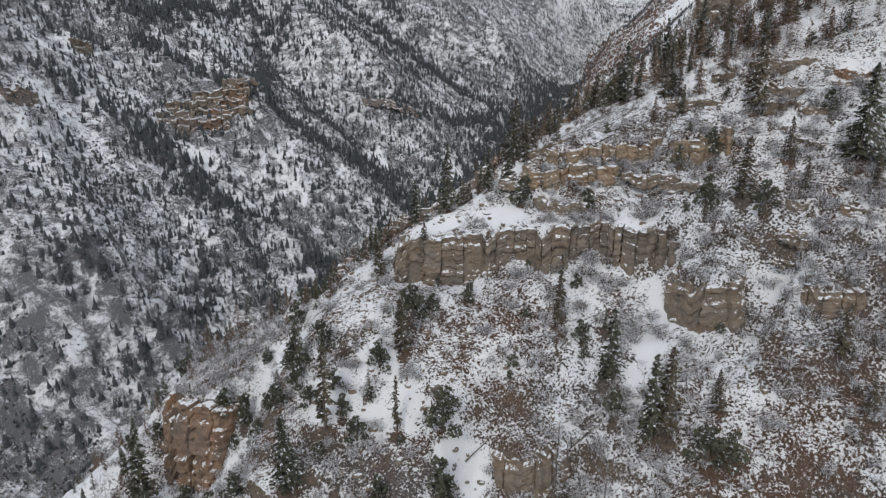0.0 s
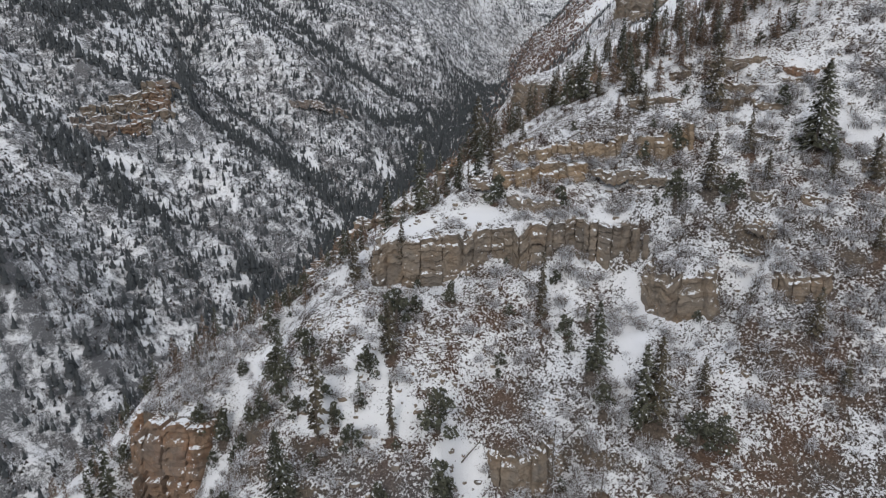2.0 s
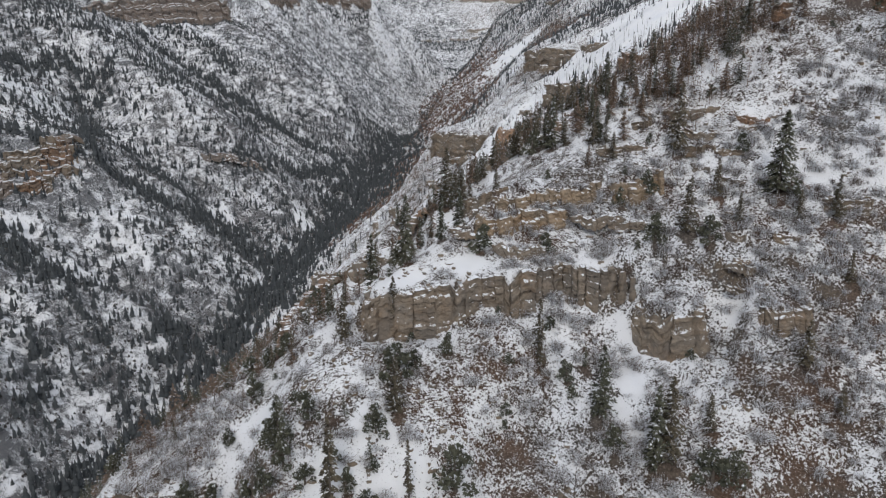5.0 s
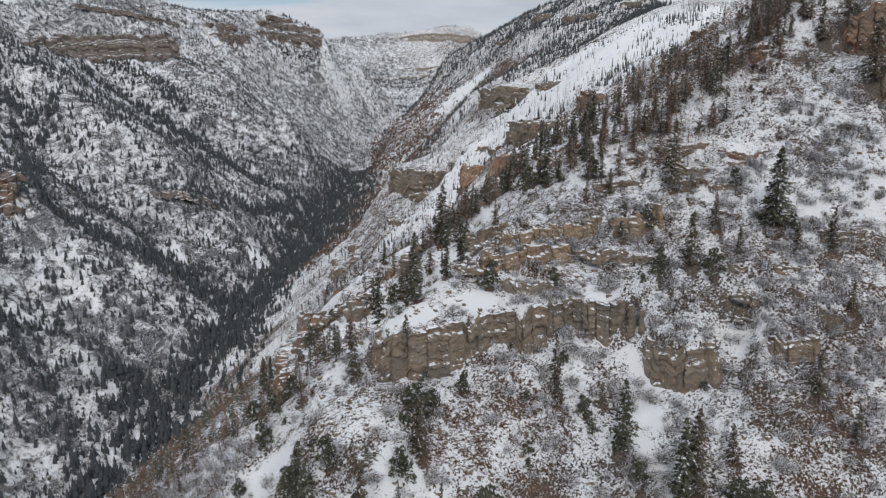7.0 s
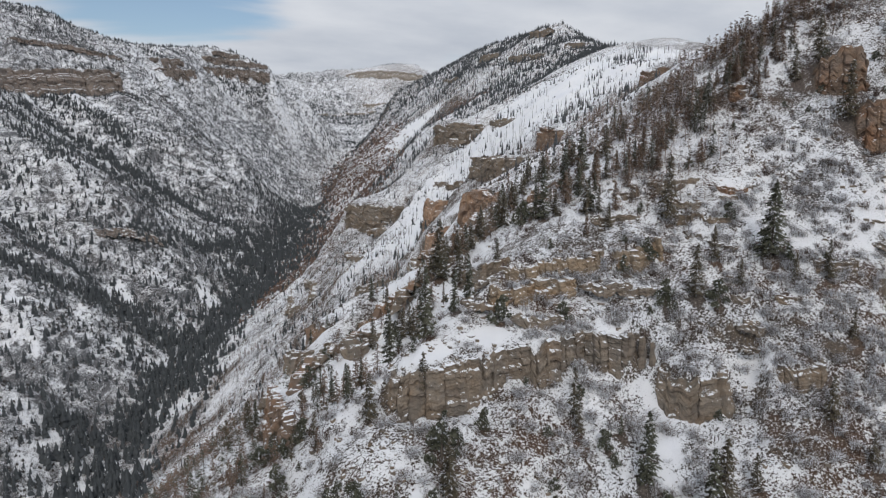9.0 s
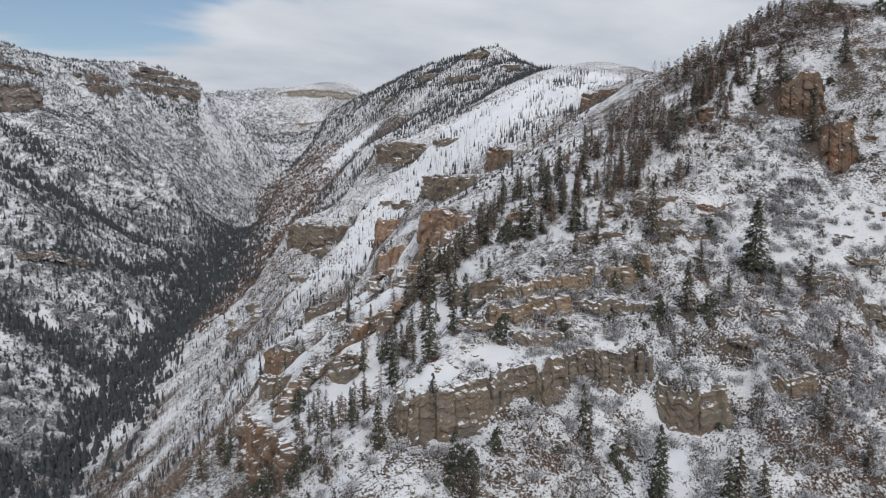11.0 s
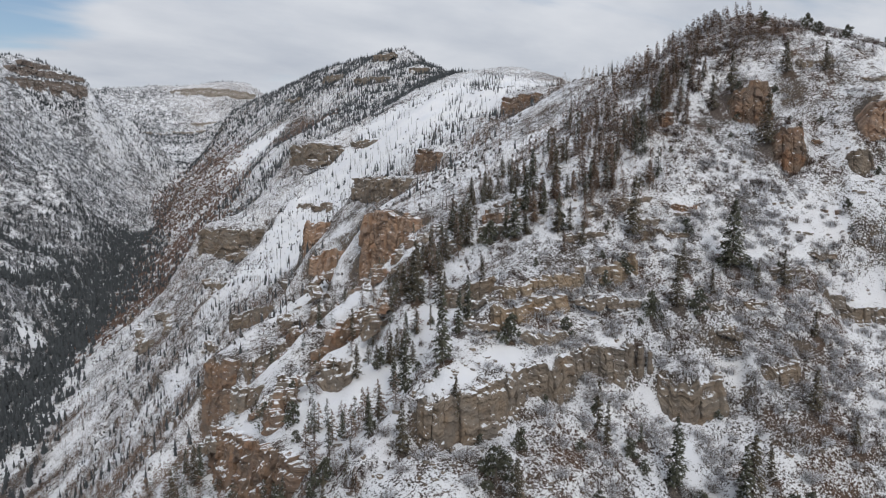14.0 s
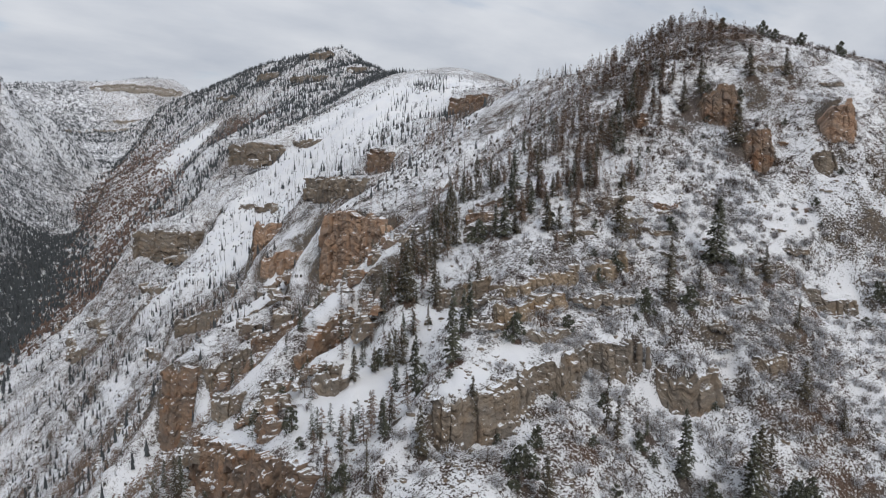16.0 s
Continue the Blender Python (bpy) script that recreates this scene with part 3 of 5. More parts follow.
def ground_material():
    m, nt, bsdf = material("snowy_hillside")
    co = nd(nt, "ShaderNodeNewGeometry")
    pos = co.outputs["Position"]
    cover = nd(nt, "ShaderNodeAttribute", attribute_name="cover").outputs["Fac"]
    big = noise_tex(nt, pos, 0.05, 5.0, 0.6)
    mid = noise_tex(nt, pos, 0.35, 5.0, 0.65, 0.4)
    fine = noise_tex(nt, pos, 2.3, 5.0, 0.72)
    soil = ramp(nt, fine, (0.30, (0.028, 0.023, 0.020)), (0.5, (0.095, 0.076, 0.062)), (0.68, (0.22, 0.18, 0.145)))
    litter = ramp(nt, fine, (0.32, (0.040, 0.026, 0.020)), (0.5, (0.125, 0.080, 0.058)), (0.70, (0.22, 0.165, 0.125)))
    grey = ramp(nt, fine, (0.30, (0.045, 0.047, 0.050)), (0.70, (0.235, 0.242, 0.256)))
    earth = blend(nt, step_range(nt, big, 0.40, 0.62), soil, litter)
    earth = blend(nt, maths(nt, "MULTIPLY", step_range(nt, noise_tex(nt, pos, 0.02, 3.0), 0.45, 0.65), 0.4), earth, grey)
    # bare broken rock shows on the steepest steps
    nsep = nd(nt, "ShaderNodeSeparateXYZ")
    nt.links.new(co.outputs["Normal"], nsep.inputs[0])
    steep = maths(nt, "SUBTRACT", 1.0, step_range(nt, maths(nt, "MULTIPLY_ADD", fine, 0.25, nsep.outputs[2]), 0.62, 0.76))
    stone = ramp(nt, fine, (0.30, (0.060, 0.050, 0.043)), (0.5, (0.150, 0.120, 0.092)), (0.70, (0.230, 0.180, 0.135)))
    stone = blend(nt, step_range(nt, mid, 0.42, 0.60), stone, ramp(nt, fine, (0.35, (0.055, 0.047, 0.042)), (0.65, (0.165, 0.145, 0.128))))
    earth = blend(nt, steep, earth, stone)
    scree = nd(nt, "ShaderNodeAttribute", attribute_name="scree").outputs["Fac"]
    earth = blend(nt, scree, earth, grey)
    # snow lies where the cover field, broken up by tufts and stones, lets it
    tuft = noise_tex(nt, pos, 1.3, 4.0, 0.68, 1.2)
    v = maths(nt, "MULTIPLY_ADD", mid, 0.7, cover)
    v = maths(nt, "MULTIPLY_ADD", noise_tex(nt, pos, 0.11, 4.0, 0.6, 0.5), 0.6, v)
    v = maths(nt, "MULTIPLY_ADD", tuft, 0.9, v)
    v = maths(nt, "MULTIPLY_ADD", fine, 1.5, v)
    # broad stony streaks on the far wall
    streak = noise_tex(nt, pos, 0.055, 6.0, 0.72, 0.8)
    v = maths(nt, "MULTIPLY_ADD", maths(nt, "MULTIPLY", maths(nt, "SUBTRACT", streak, 0.50), 1.7), scree, v)
    v = maths(nt, "MULTIPLY_ADD", maths(nt, "MULTIPLY", steep, maths(nt, "SUBTRACT", 1.0, scree)), -0.26, v)
    sn = step_range(nt, v, 2.27, 2.37)
    snow = ramp(nt, big, (0.3, (0.76, 0.775, 0.815)), (0.7, (0.87, 0.87, 0.875)))
    nt.links.new(blend(nt, sn, earth, snow), bsdf.inputs["Base Color"])
    rough = maths(nt, "MULTIPLY_ADD", sn, -0.25, 0.95)
    nt.links.new(rough, bsdf.inputs["Roughness"])
    h = maths(nt, "MULTIPLY_ADD", sn, 0.5, fine)
    bump(nt, bsdf, h, 0.8, 0.4)
    return m


def rock_material(name, light, mid, dark, red, grey):
    m, nt, bsdf = material(name)
    g = nd(nt, "ShaderNodeNewGeometry")
    pos = g.outputs["Position"]
    sep = nd(nt, "ShaderNodeSeparateXYZ")
    nt.links.new(pos, sep.inputs[0])
    nsep = nd(nt, "ShaderNodeSeparateXYZ")
    nt.links.new(g.outputs["Normal"], nsep.inputs[0])
    warp = noise_tex(nt, pos, 0.08, 3.0)
    bedz = maths(nt, "MULTIPLY_ADD", warp, 6.0, sep.outputs[2])
    cb = nd(nt, "ShaderNodeCombineXYZ")
    nt.links.new(bedz, cb.inputs[2])
    beds = noise_tex(nt, cb.outputs[0], 0.9, 4.0, 0.7)
    patch = noise_tex(nt, pos, 0.22, 5.0, 0.6)
    fine = noise_tex(nt, pos, 2.2, 6.0, 0.65)
    c = ramp(nt, beds, (0.3, mid), (0.5, light), (0.7, mid))
    broad = noise_tex(nt, cb.outputs[0], 0.13, 3.0, 0.6)
    c = blend(nt, maths(nt, "MULTIPLY", step_range(nt, broad, 0.48, 0.60), 0.55), c, dark)
    c = blend(nt, step_range(nt, patch, 0.42, 0.7), c, red)
    streak_co = nd(nt, "ShaderNodeMapping")
    streak_co.inputs["Scale"].default_value = (1.0, 1.0, 0.12)
    nt.links.new(pos, streak_co.inputs[0])
    streak = noise_tex(nt, streak_co.outputs[0], 0.9, 4.0, 0.6)
    c = blend(nt, maths(nt, "MULTIPLY", step_range(nt, streak, 0.5, 0.75), 0.7), c, dark)
    c = blend(nt, maths(nt, "MULTIPLY", step_range(nt, fine, 0.55, 0.35), 0.45), c, dark)
    # fresh warm faces and weathered grey ones
    weather = noise_tex(nt, pos, 0.12, 4.0, 0.6, 0.6)
    c = blend(nt, step_range(nt, weather, 0.42, 0.58), c, blend(nt, 0.55, c, grey))
    c = blend(nt, maths(nt, "MULTIPLY", step_range(nt, noise_tex(nt, pos, 0.35, 3.0), 0.52, 0.64), 0.6), c, light)
    lie = maths(nt, "MULTIPLY_ADD", fine, 0.8, nsep.outputs[2])
    lie = maths(nt, "MULTIPLY_ADD", noise_tex(nt, pos, 0.6, 5.0, 0.7), 1.5, lie)
    lie = maths(nt, "ADD", lie, -0.2)
    sn = step_range(nt, lie, 1.83, 1.89)
    nt.links.new(blend(nt, sn, c, SNOW), bsdf.inputs["Base Color"])
    bump(nt, bsdf, maths(nt, "ADD", fine, beds), 0.8, 0.25)
    return m


def leaf_material(name, dark, light, snow):
    """Needles or twigs, each clump of its own tone, some with snow lying on them."""
    m, nt, bsdf = material(name)
    g = nd(nt, "ShaderNodeNewGeometry")
    ob = nd(nt, "ShaderNodeObjectInfo")
    isl = g.outputs["Random Per Island"]
    nsep = nd(nt, "ShaderNodeSeparateXYZ")
    nt.links.new(g.outputs["Normal"], nsep.inputs[0])
    tone = maths(nt, "MULTIPLY_ADD", ob.outputs["Random"], 0.4, maths(nt, "MULTIPLY", isl, 0.6))
    c = ramp(nt, tone, (0.0, dark), (1.0, light))
    n = noise_tex(nt, g.outputs["Position"], 0.9, 3.0)
    pick = maths(nt, "ADD", maths(nt, "MULTIPLY", n, 0.6), maths(nt, "MULTIPLY", maths(nt, "FRACT", maths(nt, "MULTIPLY", isl, 37.7)), 0.6))
    sn = step_range(nt, pick, 1.0 - snow - 0.04, 1.0 - snow + 0.04)
    nt.links.new(blend(nt, sn, c, (0.74, 0.76, 0.80)), bsdf.inputs["Base Color"])
    return m


def bark_material():
    m, nt, bsdf = material("bark")
    g = nd(nt, "ShaderNodeNewGeometry")
    n = noise_tex(nt, g.outputs["Position"], 3.0, 5.0, 0.7)
    nt.links.new(ramp(nt, n, (0.3, (0.065, 0.054, 0.046)), (0.7, (0.17, 0.145, 0.122))), bsdf.inputs["Base Color"])
    return m


GROUND = ground_material()
TAN_ROCK = rock_material("tan_sandstone", (0.270, 0.222, 0.172), (0.182, 0.150, 0.121), (0.080, 0.069, 0.060), (0.245, 0.180, 0.125), (0.165, 0.152, 0.138))
RED_ROCK = rock_material("red_sandstone", (0.275, 0.190, 0.132), (0.200, 0.136, 0.095), (0.072, 0.054, 0.045), (0.290, 0.165, 0.100), (0.160, 0.138, 0.122))
ORANGE_ROCK = rock_material("orange_sandstone", (0.440, 0.300, 0.205), (0.345, 0.228, 0.155), (0.135, 0.098, 0.078), (0.365, 0.218, 0.136), (0.285, 0.225, 0.185))
OCHRE_ROCK = rock_material("ochre_sandstone", (0.330, 0.252, 0.174), (0.236, 0.182, 0.130), (0.115, 0.088, 0.066), (0.300, 0.205, 0.125), (0.205, 0.178, 0.145))
RIM_ROCK = rock_material("rimrock_sandstone", (0.275, 0.225, 0.190), (0.185, 0.152, 0.132), (0.085, 0.074, 0.068), (0.215, 0.158, 0.128), (0.170, 0.160, 0.150))
PALE_ROCK = rock_material("pale_sandstone", (0.40, 0.35, 0.29), (0.30, 0.26, 0.215), (0.14, 0.12, 0.105), (0.32, 0.26, 0.20), (0.27, 0.255, 0.235))
NEEDLE = leaf_material("fir_needles", (0.060, 0.066, 0.049), (0.135, 0.134, 0.096), 0.15)
BROWN_NEEDLE = leaf_material("dry_brown_needles", (0.125, 0.086, 0.065), (0.265, 0.187, 0.138), 0.10)
OLIVE_NEEDLE = leaf_material("olive_needles", (0.078, 0.070, 0.050), (0.170, 0.142, 0.100), 0.14)
BRUSH = leaf_material("distant_brush", (0.058, 0.054, 0.052), (0.130, 0.118, 0.110), 0.22)
RED_BRUSH = leaf_material("russet_brush", (0.14, 0.094, 0.076), (0.28, 0.196, 0.160), 0.08)
# haze over the far trees is put into their needle colour as blue-grey
HAZE_NEEDLE = leaf_material("haze_tinted_fir_needles", (0.044, 0.050, 0.055), (0.086, 0.094, 0.098), 0.06)
TWIG = leaf_material("bare_scrub_twigs", (0.100, 0.080, 0.068), (0.220, 0.176, 0.150), 0.40)
RUSSET_TWIG = leaf_material("russet_scrub_twigs", (0.070, 0.048, 0.040), (0.150, 0.105, 0.085), 0.14)
BARK = bark_material()

# ---- single trees by sort: x, y, height ----
STANDS = {
    "fir": [(-69, 122, 9), (-76, 117, 10), (-83, 119, 8), (-70.5, 113, 8), (-88, 121, 9), (30.8, 109.3, 14.5), (35.4, 96.8, 15.9), (-65, 118.8, 20.7), (-73.1, 128.2, 7.8), (-79.3, 121.5, 7.5), (57.7, 179.1, 13.3), (46.1, 171.6, 14.4), (69.9, 188, 13), (31.7, 118.3, 4.4), (-6.1, 150, 12.9), (0.9, 146.7, 15.5), (-16.7, 147.6, 8.3), (-17.8, 156.4, 6.4), (40.9, 225, 11.5), (-5.4, 234.7, 6.8), (22, 215, 10.5), (-0, 232.3, 6), (14.3, 228, 8), (1.5, 165.9, 7.9), (10.1, 173, 8.4), (43.6, 219.2, 11.3), (-25.6, 226.1, 9.4), (-27.8, 231.8, 7.9)],
    "fir_b": [(10.7, 153.1, 10.6), (15.9, 155.7, 10.8)],
    "broad_fir": [(79.8, 126.2, 18.4), (-29, 117, 10.5), (-26.9, 96.1, 14.7)],
    "thin": [(-21, 102.4, 16.7), (-8.1, 101.6, 11.1), (22.6, 120, 11.2), (10.3, 200, 9.5), (-25.1, 142.2, 6.1), (-12.9, 149.9, 7.4), (23.4, 123.1, 11.5)],
    "brown": [(-7.8, 114.6, 11.4), (59.6, 128.7, 12.4), (68.7, 148.7, 16.8), (74.9, 182.6, 10.4), (65.6, 98.2, 9.4), (79.4, 118.9, 6.2), (70.2, 133.7, 8.6), (70.2, 125.6, 6.6), (46.4, 97.7, 7.6), (66.7, 90, 6.2), (49.3, 170.7, 7.1), (-14, 139.9, 10.2), (19.5, 182.7, 16.7), (37.8, 97.1, 15.8), (84.8, 114.9, 8.9), (80, 104.9, 7), (120.8, 139, 16.2), (129.7, 155.9, 13.6), (124.3, 159, 11.6), (149.8, 147.6, 12.1), (156.1, 137.7, 9.9), (22.4, 174.5, 12)],
    "brown_b": [(28.2, 164.7, 7.3), (-15.7, 149.6, 7.5), (-4, 135.9, 8.2), (-35.2, 220.1, 9.1), (-27.8, 223.6, 11.2)],
    "juniper": [(30.4, 103, 5.5), (0.1, 102.1, 9.1), (-0.4, 92.5, 9), (-11.1, 92.6, 5.7), (-38.4, 99.8, 6.2), (-41.8, 121.7, 6.9), (-31.7, 110.4, 5.9), (42.9, 91.4, 7.4), (17.2, 143.8, 6.9), (-11.9, 111.5, 5.9), (-23.4, 118.6, 5.6), (27.1, 116.9, 4.4), (62.4, 124.6, 6.6), (54.2, 132.1, 7), (80.3, 139.5, 4.9), (-46.5, 123.1, 6), (-18.3, 104.5, 4.6), (-6.1, 122.1, 8), (45.9, 89.9, 6.3), (5.4, 127.4, 4.7), (55, 162.7, 5.4), (31.4, 139, 4.9), (51.8, 144.4, 4.4), (43.7, 179.4, 7.5), (58.7, 143.8, 6.2), (81.3, 122.4, 4.5)],
    "juniper_b": [(108.9, 94.1, 6), (189, 159, 6.5), (184, 143, 5.5), (188, 130, 6), (182.4, 152.2, 4.5), (182.5, 173.6, 5.5)],
    "dead": [(19.8, 96.4, 16.2), (-18.8, 94.9, 4.9), (27, 91.9, 8.5)],
}

# ---- the ground, one sheet ----


def mesh_from(name, verts, faces, mat, flat=False):
    me = bpy.data.meshes.new(name)
    verts, faces = np.asarray(verts, np.float32), np.asarray(faces, np.int32)
    k = faces.shape[1]
    me.vertices.add(len(verts))
    me.vertices.foreach_set("co", verts.ravel())
    me.loops.add(faces.size)
    me.loops.foreach_set("vertex_index", faces.ravel())
    me.polygons.add(len(faces))
    me.polygons.foreach_set("loop_start", np.arange(0, faces.size, k, dtype=np.int32))
    me.update(calc_edges=True)
    me.validate()
    me.materials.append(mat)
    if flat:
        me.shade_flat()
    return me


# open snow: middle, half widths, and how much more lies there
FAR_SNOW = [
    (330, 600, 90, 90, 0.25), (260, 570, 60, 80, 0.2), (118, 395, 25, 45, 0.2),
    (420, 690, 95, 110, 0.7), (350, 690, 70, 90, 0.4), (505, 1465, 65, 45, 0.8), (360, 1540, 55, 80, -0.1), (-470, 830, 80, 110, 0.08), (-405, 690, 70, 80, 0.1), (-335, 990, 60, 45, 0.08), (250, 710, 45, 40, 0.45), (200, 640, 55, 60, 0.5), (-160, 1141, 60, 40, 0.1),
    (-350, 1095, 60, 45, 0.14), (-304, 804, 20, 16, 0.3), (-150, 760, 60, 60, -0.04), (560, 1400, 45, 60, -0.15), (510, 1880, 80, 110, -0.05), (381, 1791, 60, 120, -0.05), (80, 420, 60, 60, 0.15), (-100, 985, 14, 20, 0.8), (14, 1008, 14, 24, 0.9), (560, 1210, 80, 80, 0.15), (325, 2025, 50, 60, 0.2), (60, 1410, 120, 90, -0.09), (180, 1920, 90, 14, -0.12), (300, 1850, 60, 50, -0.07), (420, 2120, 60, 50, 0.18), (-60, 1930, 70, 60, 0.22), (70, 2060, 50, 25, 0.2), (80, 1850, 30, 30, 0.15), (141, 455, 14, 14, 0.35), (-170, 980, 90, 110, -0.03),
]
HOLLOW_SNOW = [
    (240, 350, 80, 80, 0.07),
    (18, 280, 60, 55, 0.36), (30, 205, 30, 16, 0.2), (-12, 200, 14, 16, 0.2), (-70, 158, 26, 12, -0.15), (-12, 160, 14, 14, 0.3), (5, 171, 10, 9, 0.3),
    (17, 173, 3.2, 8, 1.0), (4, 186, 10, 12, 0.3), (18, 200, 9, 8, 0.2), (30, 190, 9, 8, 0.3), (-10, 178, 8, 8, 0.4),
]
SPUR_SNOW = [
    (-50, 121, 17, 8, 0.05), (-85, 122, 16, 16, 0.08), (36, 152, 24, 8, -0.14), (-22, 141, 8, 7, 0.15), (3.5, 99.5, 5, 4, 0.7),
    (-8, 104, 6, 5, 0.35), (-20, 108, 6, 5, 0.35), (-12, 113, 4, 4, 0.6), (4, 113, 11, 8, 0.17), (20, 104, 8, 6, 0.1), (14, 120, 9, 4, -0.08), (-35, 130, 7, 5, 0.35),
    (-26, 117, 24, 17, 0.07), (-2, 140, 6, 3, 0.8), (12, 141, 5, 3, 0.6),
]
FACE_SNOW = [
    (52, 121, 7, 6, -0.14), (70, 93, 26, 13, -0.07), (39, 114, 2.4, 5, 0.32), (43, 121, 2.0, 4, 0.32), (35, 106, 2.2, 4.5, 0.32), (88, 128, 5, 8, 0.25), (112, 132, 38, 17, 0.08),
    (150, 116, 16, 14, 0.1), (108, 108, 13, 11, 0.1), (90, 156, 14, 12, 0.06), (66, 148, 12, 10, -0.06), (123, 109, 18, 14, 0.17), (62.5, 113, 3, 4, 0.2),
]
OPEN_SNOW = FAR_SNOW + HOLLOW_SNOW + SPUR_SNOW + FACE_SNOW


def snow_cover(x, y, z, slope):
    """How readily snow lies: less on steep ground, more in hollows and open patches."""
    dist = np.hypot(x + 30, y - 10)
    c = 0.505 + 0.010 * smooth(420, 300, dist) + 0.10 * fbm(x, y, 90, 4, 101) + 0.22 * fbm(x, y, 12, 4, 111) * smooth(900, 300, dist) + 0.16 * fbm(x, y, 45, 3, 121) * smooth(2400, 900, dist)
    c = c - 0.22 * smooth(0.9, 2.2, slope) * smooth(1500, 900, dist) - 0.068 * smooth(300, 600, dist) * smooth(60, -60, x - np.interp(y, VALLEY_Y, VALLEY_X))
    c = c + 0.045 * smooth(1250, 1600, y) * smooth(60, -60, x - np.interp(y, VALLEY_Y, VALLEY_X))
    # bands of snow and brush down the slope beyond the second spur
    a, b = (x + 0.55 * y) / 1.141, (y - 0.55 * x) / 1.141
    c = c - 0.26 * fbm(b, a * 0.25, 18, 4, 311) * smooth(15, 60, x - np.interp(y, VALLEY_Y, VALLEY_X)) * smooth(90, 10, x - 0.28 * (y - 180)) * smooth(215, 260, y) * smooth(900, 700, y)
    for ox, oy, rx, ry, more in OPEN_SNOW:
        c = c + more * np.exp(-(((x - ox) / rx) ** 2 + ((y - oy) / ry) ** 2) ** 2)
    # bare needle litter under the larger crowns
    flat, px, py = c.ravel(), x.ravel(), y.ravel()
    for tx, ty, h in [t for row in STANDS.values() for t in row]:
        near = np.nonzero((np.abs(px - tx) < 6) & (np.abs(py - ty) < 6))[0]
        r = np.hypot(px[near] - tx, py[near] - ty + 0.8)
        flat[near] -= 0.5 * smooth(1.0, 0.2, r / (0.13 * h + 0.8))
    return flat.reshape(c.shape)


def build_ground():
    cx, cy = -30.0, 10.0
    az = np.radians(np.concatenate([np.arange(-44, 92, 0.27), np.arange(92, 316, 4.0)]))
    r = np.concatenate([np.linspace(0.3, 60, 16)[:-1], np.exp(np.arange(np.log(60), np.log(4900), 0.0094))])
    rr, aa = np.meshgrid(r, az, indexing="ij")
    x, y = cx + rr * np.sin(aa), cy + rr * np.cos(aa)
    z = ground_height(x, y)
    n, m = rr.shape
    e = 1.5
    slope = np.hypot(landform(x + e, y) - landform(x - e, y), landform(x, y + e) - landform(x, y - e)) / (2 * e)
    verts = np.stack([x, y, z], -1).reshape(-1, 3)
    i, j = np.meshgrid(np.arange(n - 1), np.arange(m), indexing="ij")
    j2 = (j + 1) % m
    faces = np.stack([i * m + j, i * m + j2, (i + 1) * m + j2, (i + 1) * m + j], -1).reshape(-1, 4)[:, ::-1]
    me = mesh_from("ground", verts, faces, GROUND)
    me.attributes.new("cover", "FLOAT", "POINT").data.foreach_set("value", snow_cover(x, y, z, slope).ravel().astype(np.float32))
    wall = smooth(60, -60, x - np.interp(y, VALLEY_Y, VALLEY_X))
    me.attributes.new("scree", "FLOAT", "POINT").data.foreach_set("value", (wall * (0.86 + 0.2 * fbm(x, y, 80, 3, 131))).ravel().astype(np.float32))
    me.polygons.foreach_set("use_smooth", np.ones(len(faces), bool))
    return tagged(new("ground", me), "steep canyon hillsides patched with snow, brown soil and scree", "ground", kind="structure")


build_ground()

# ---- trees ----


def part(name, me, parent, label=""):
    ob = new(name, me)
    ob.parent = parent
    return tagged(ob, label)


def tube(path, radii, sides=6):
    """Rings round a bent line; vertices and quads."""
    v, f = [], []
    for k, (p, r) in enumerate(zip(path, radii)):
        for s in range(sides):
            a = 2 * math.pi * s / sides
            v.append((p[0] + r * math.cos(a), p[1] + r * math.sin(a), p[2]))
    for k in range(len(path) - 1):
        for s in range(sides):
            t = (s + 1) % sides
            f.append((k * sides + s, k * sides + t, (k + 1) * sides + t, (k + 1) * sides + s))
    return v, f


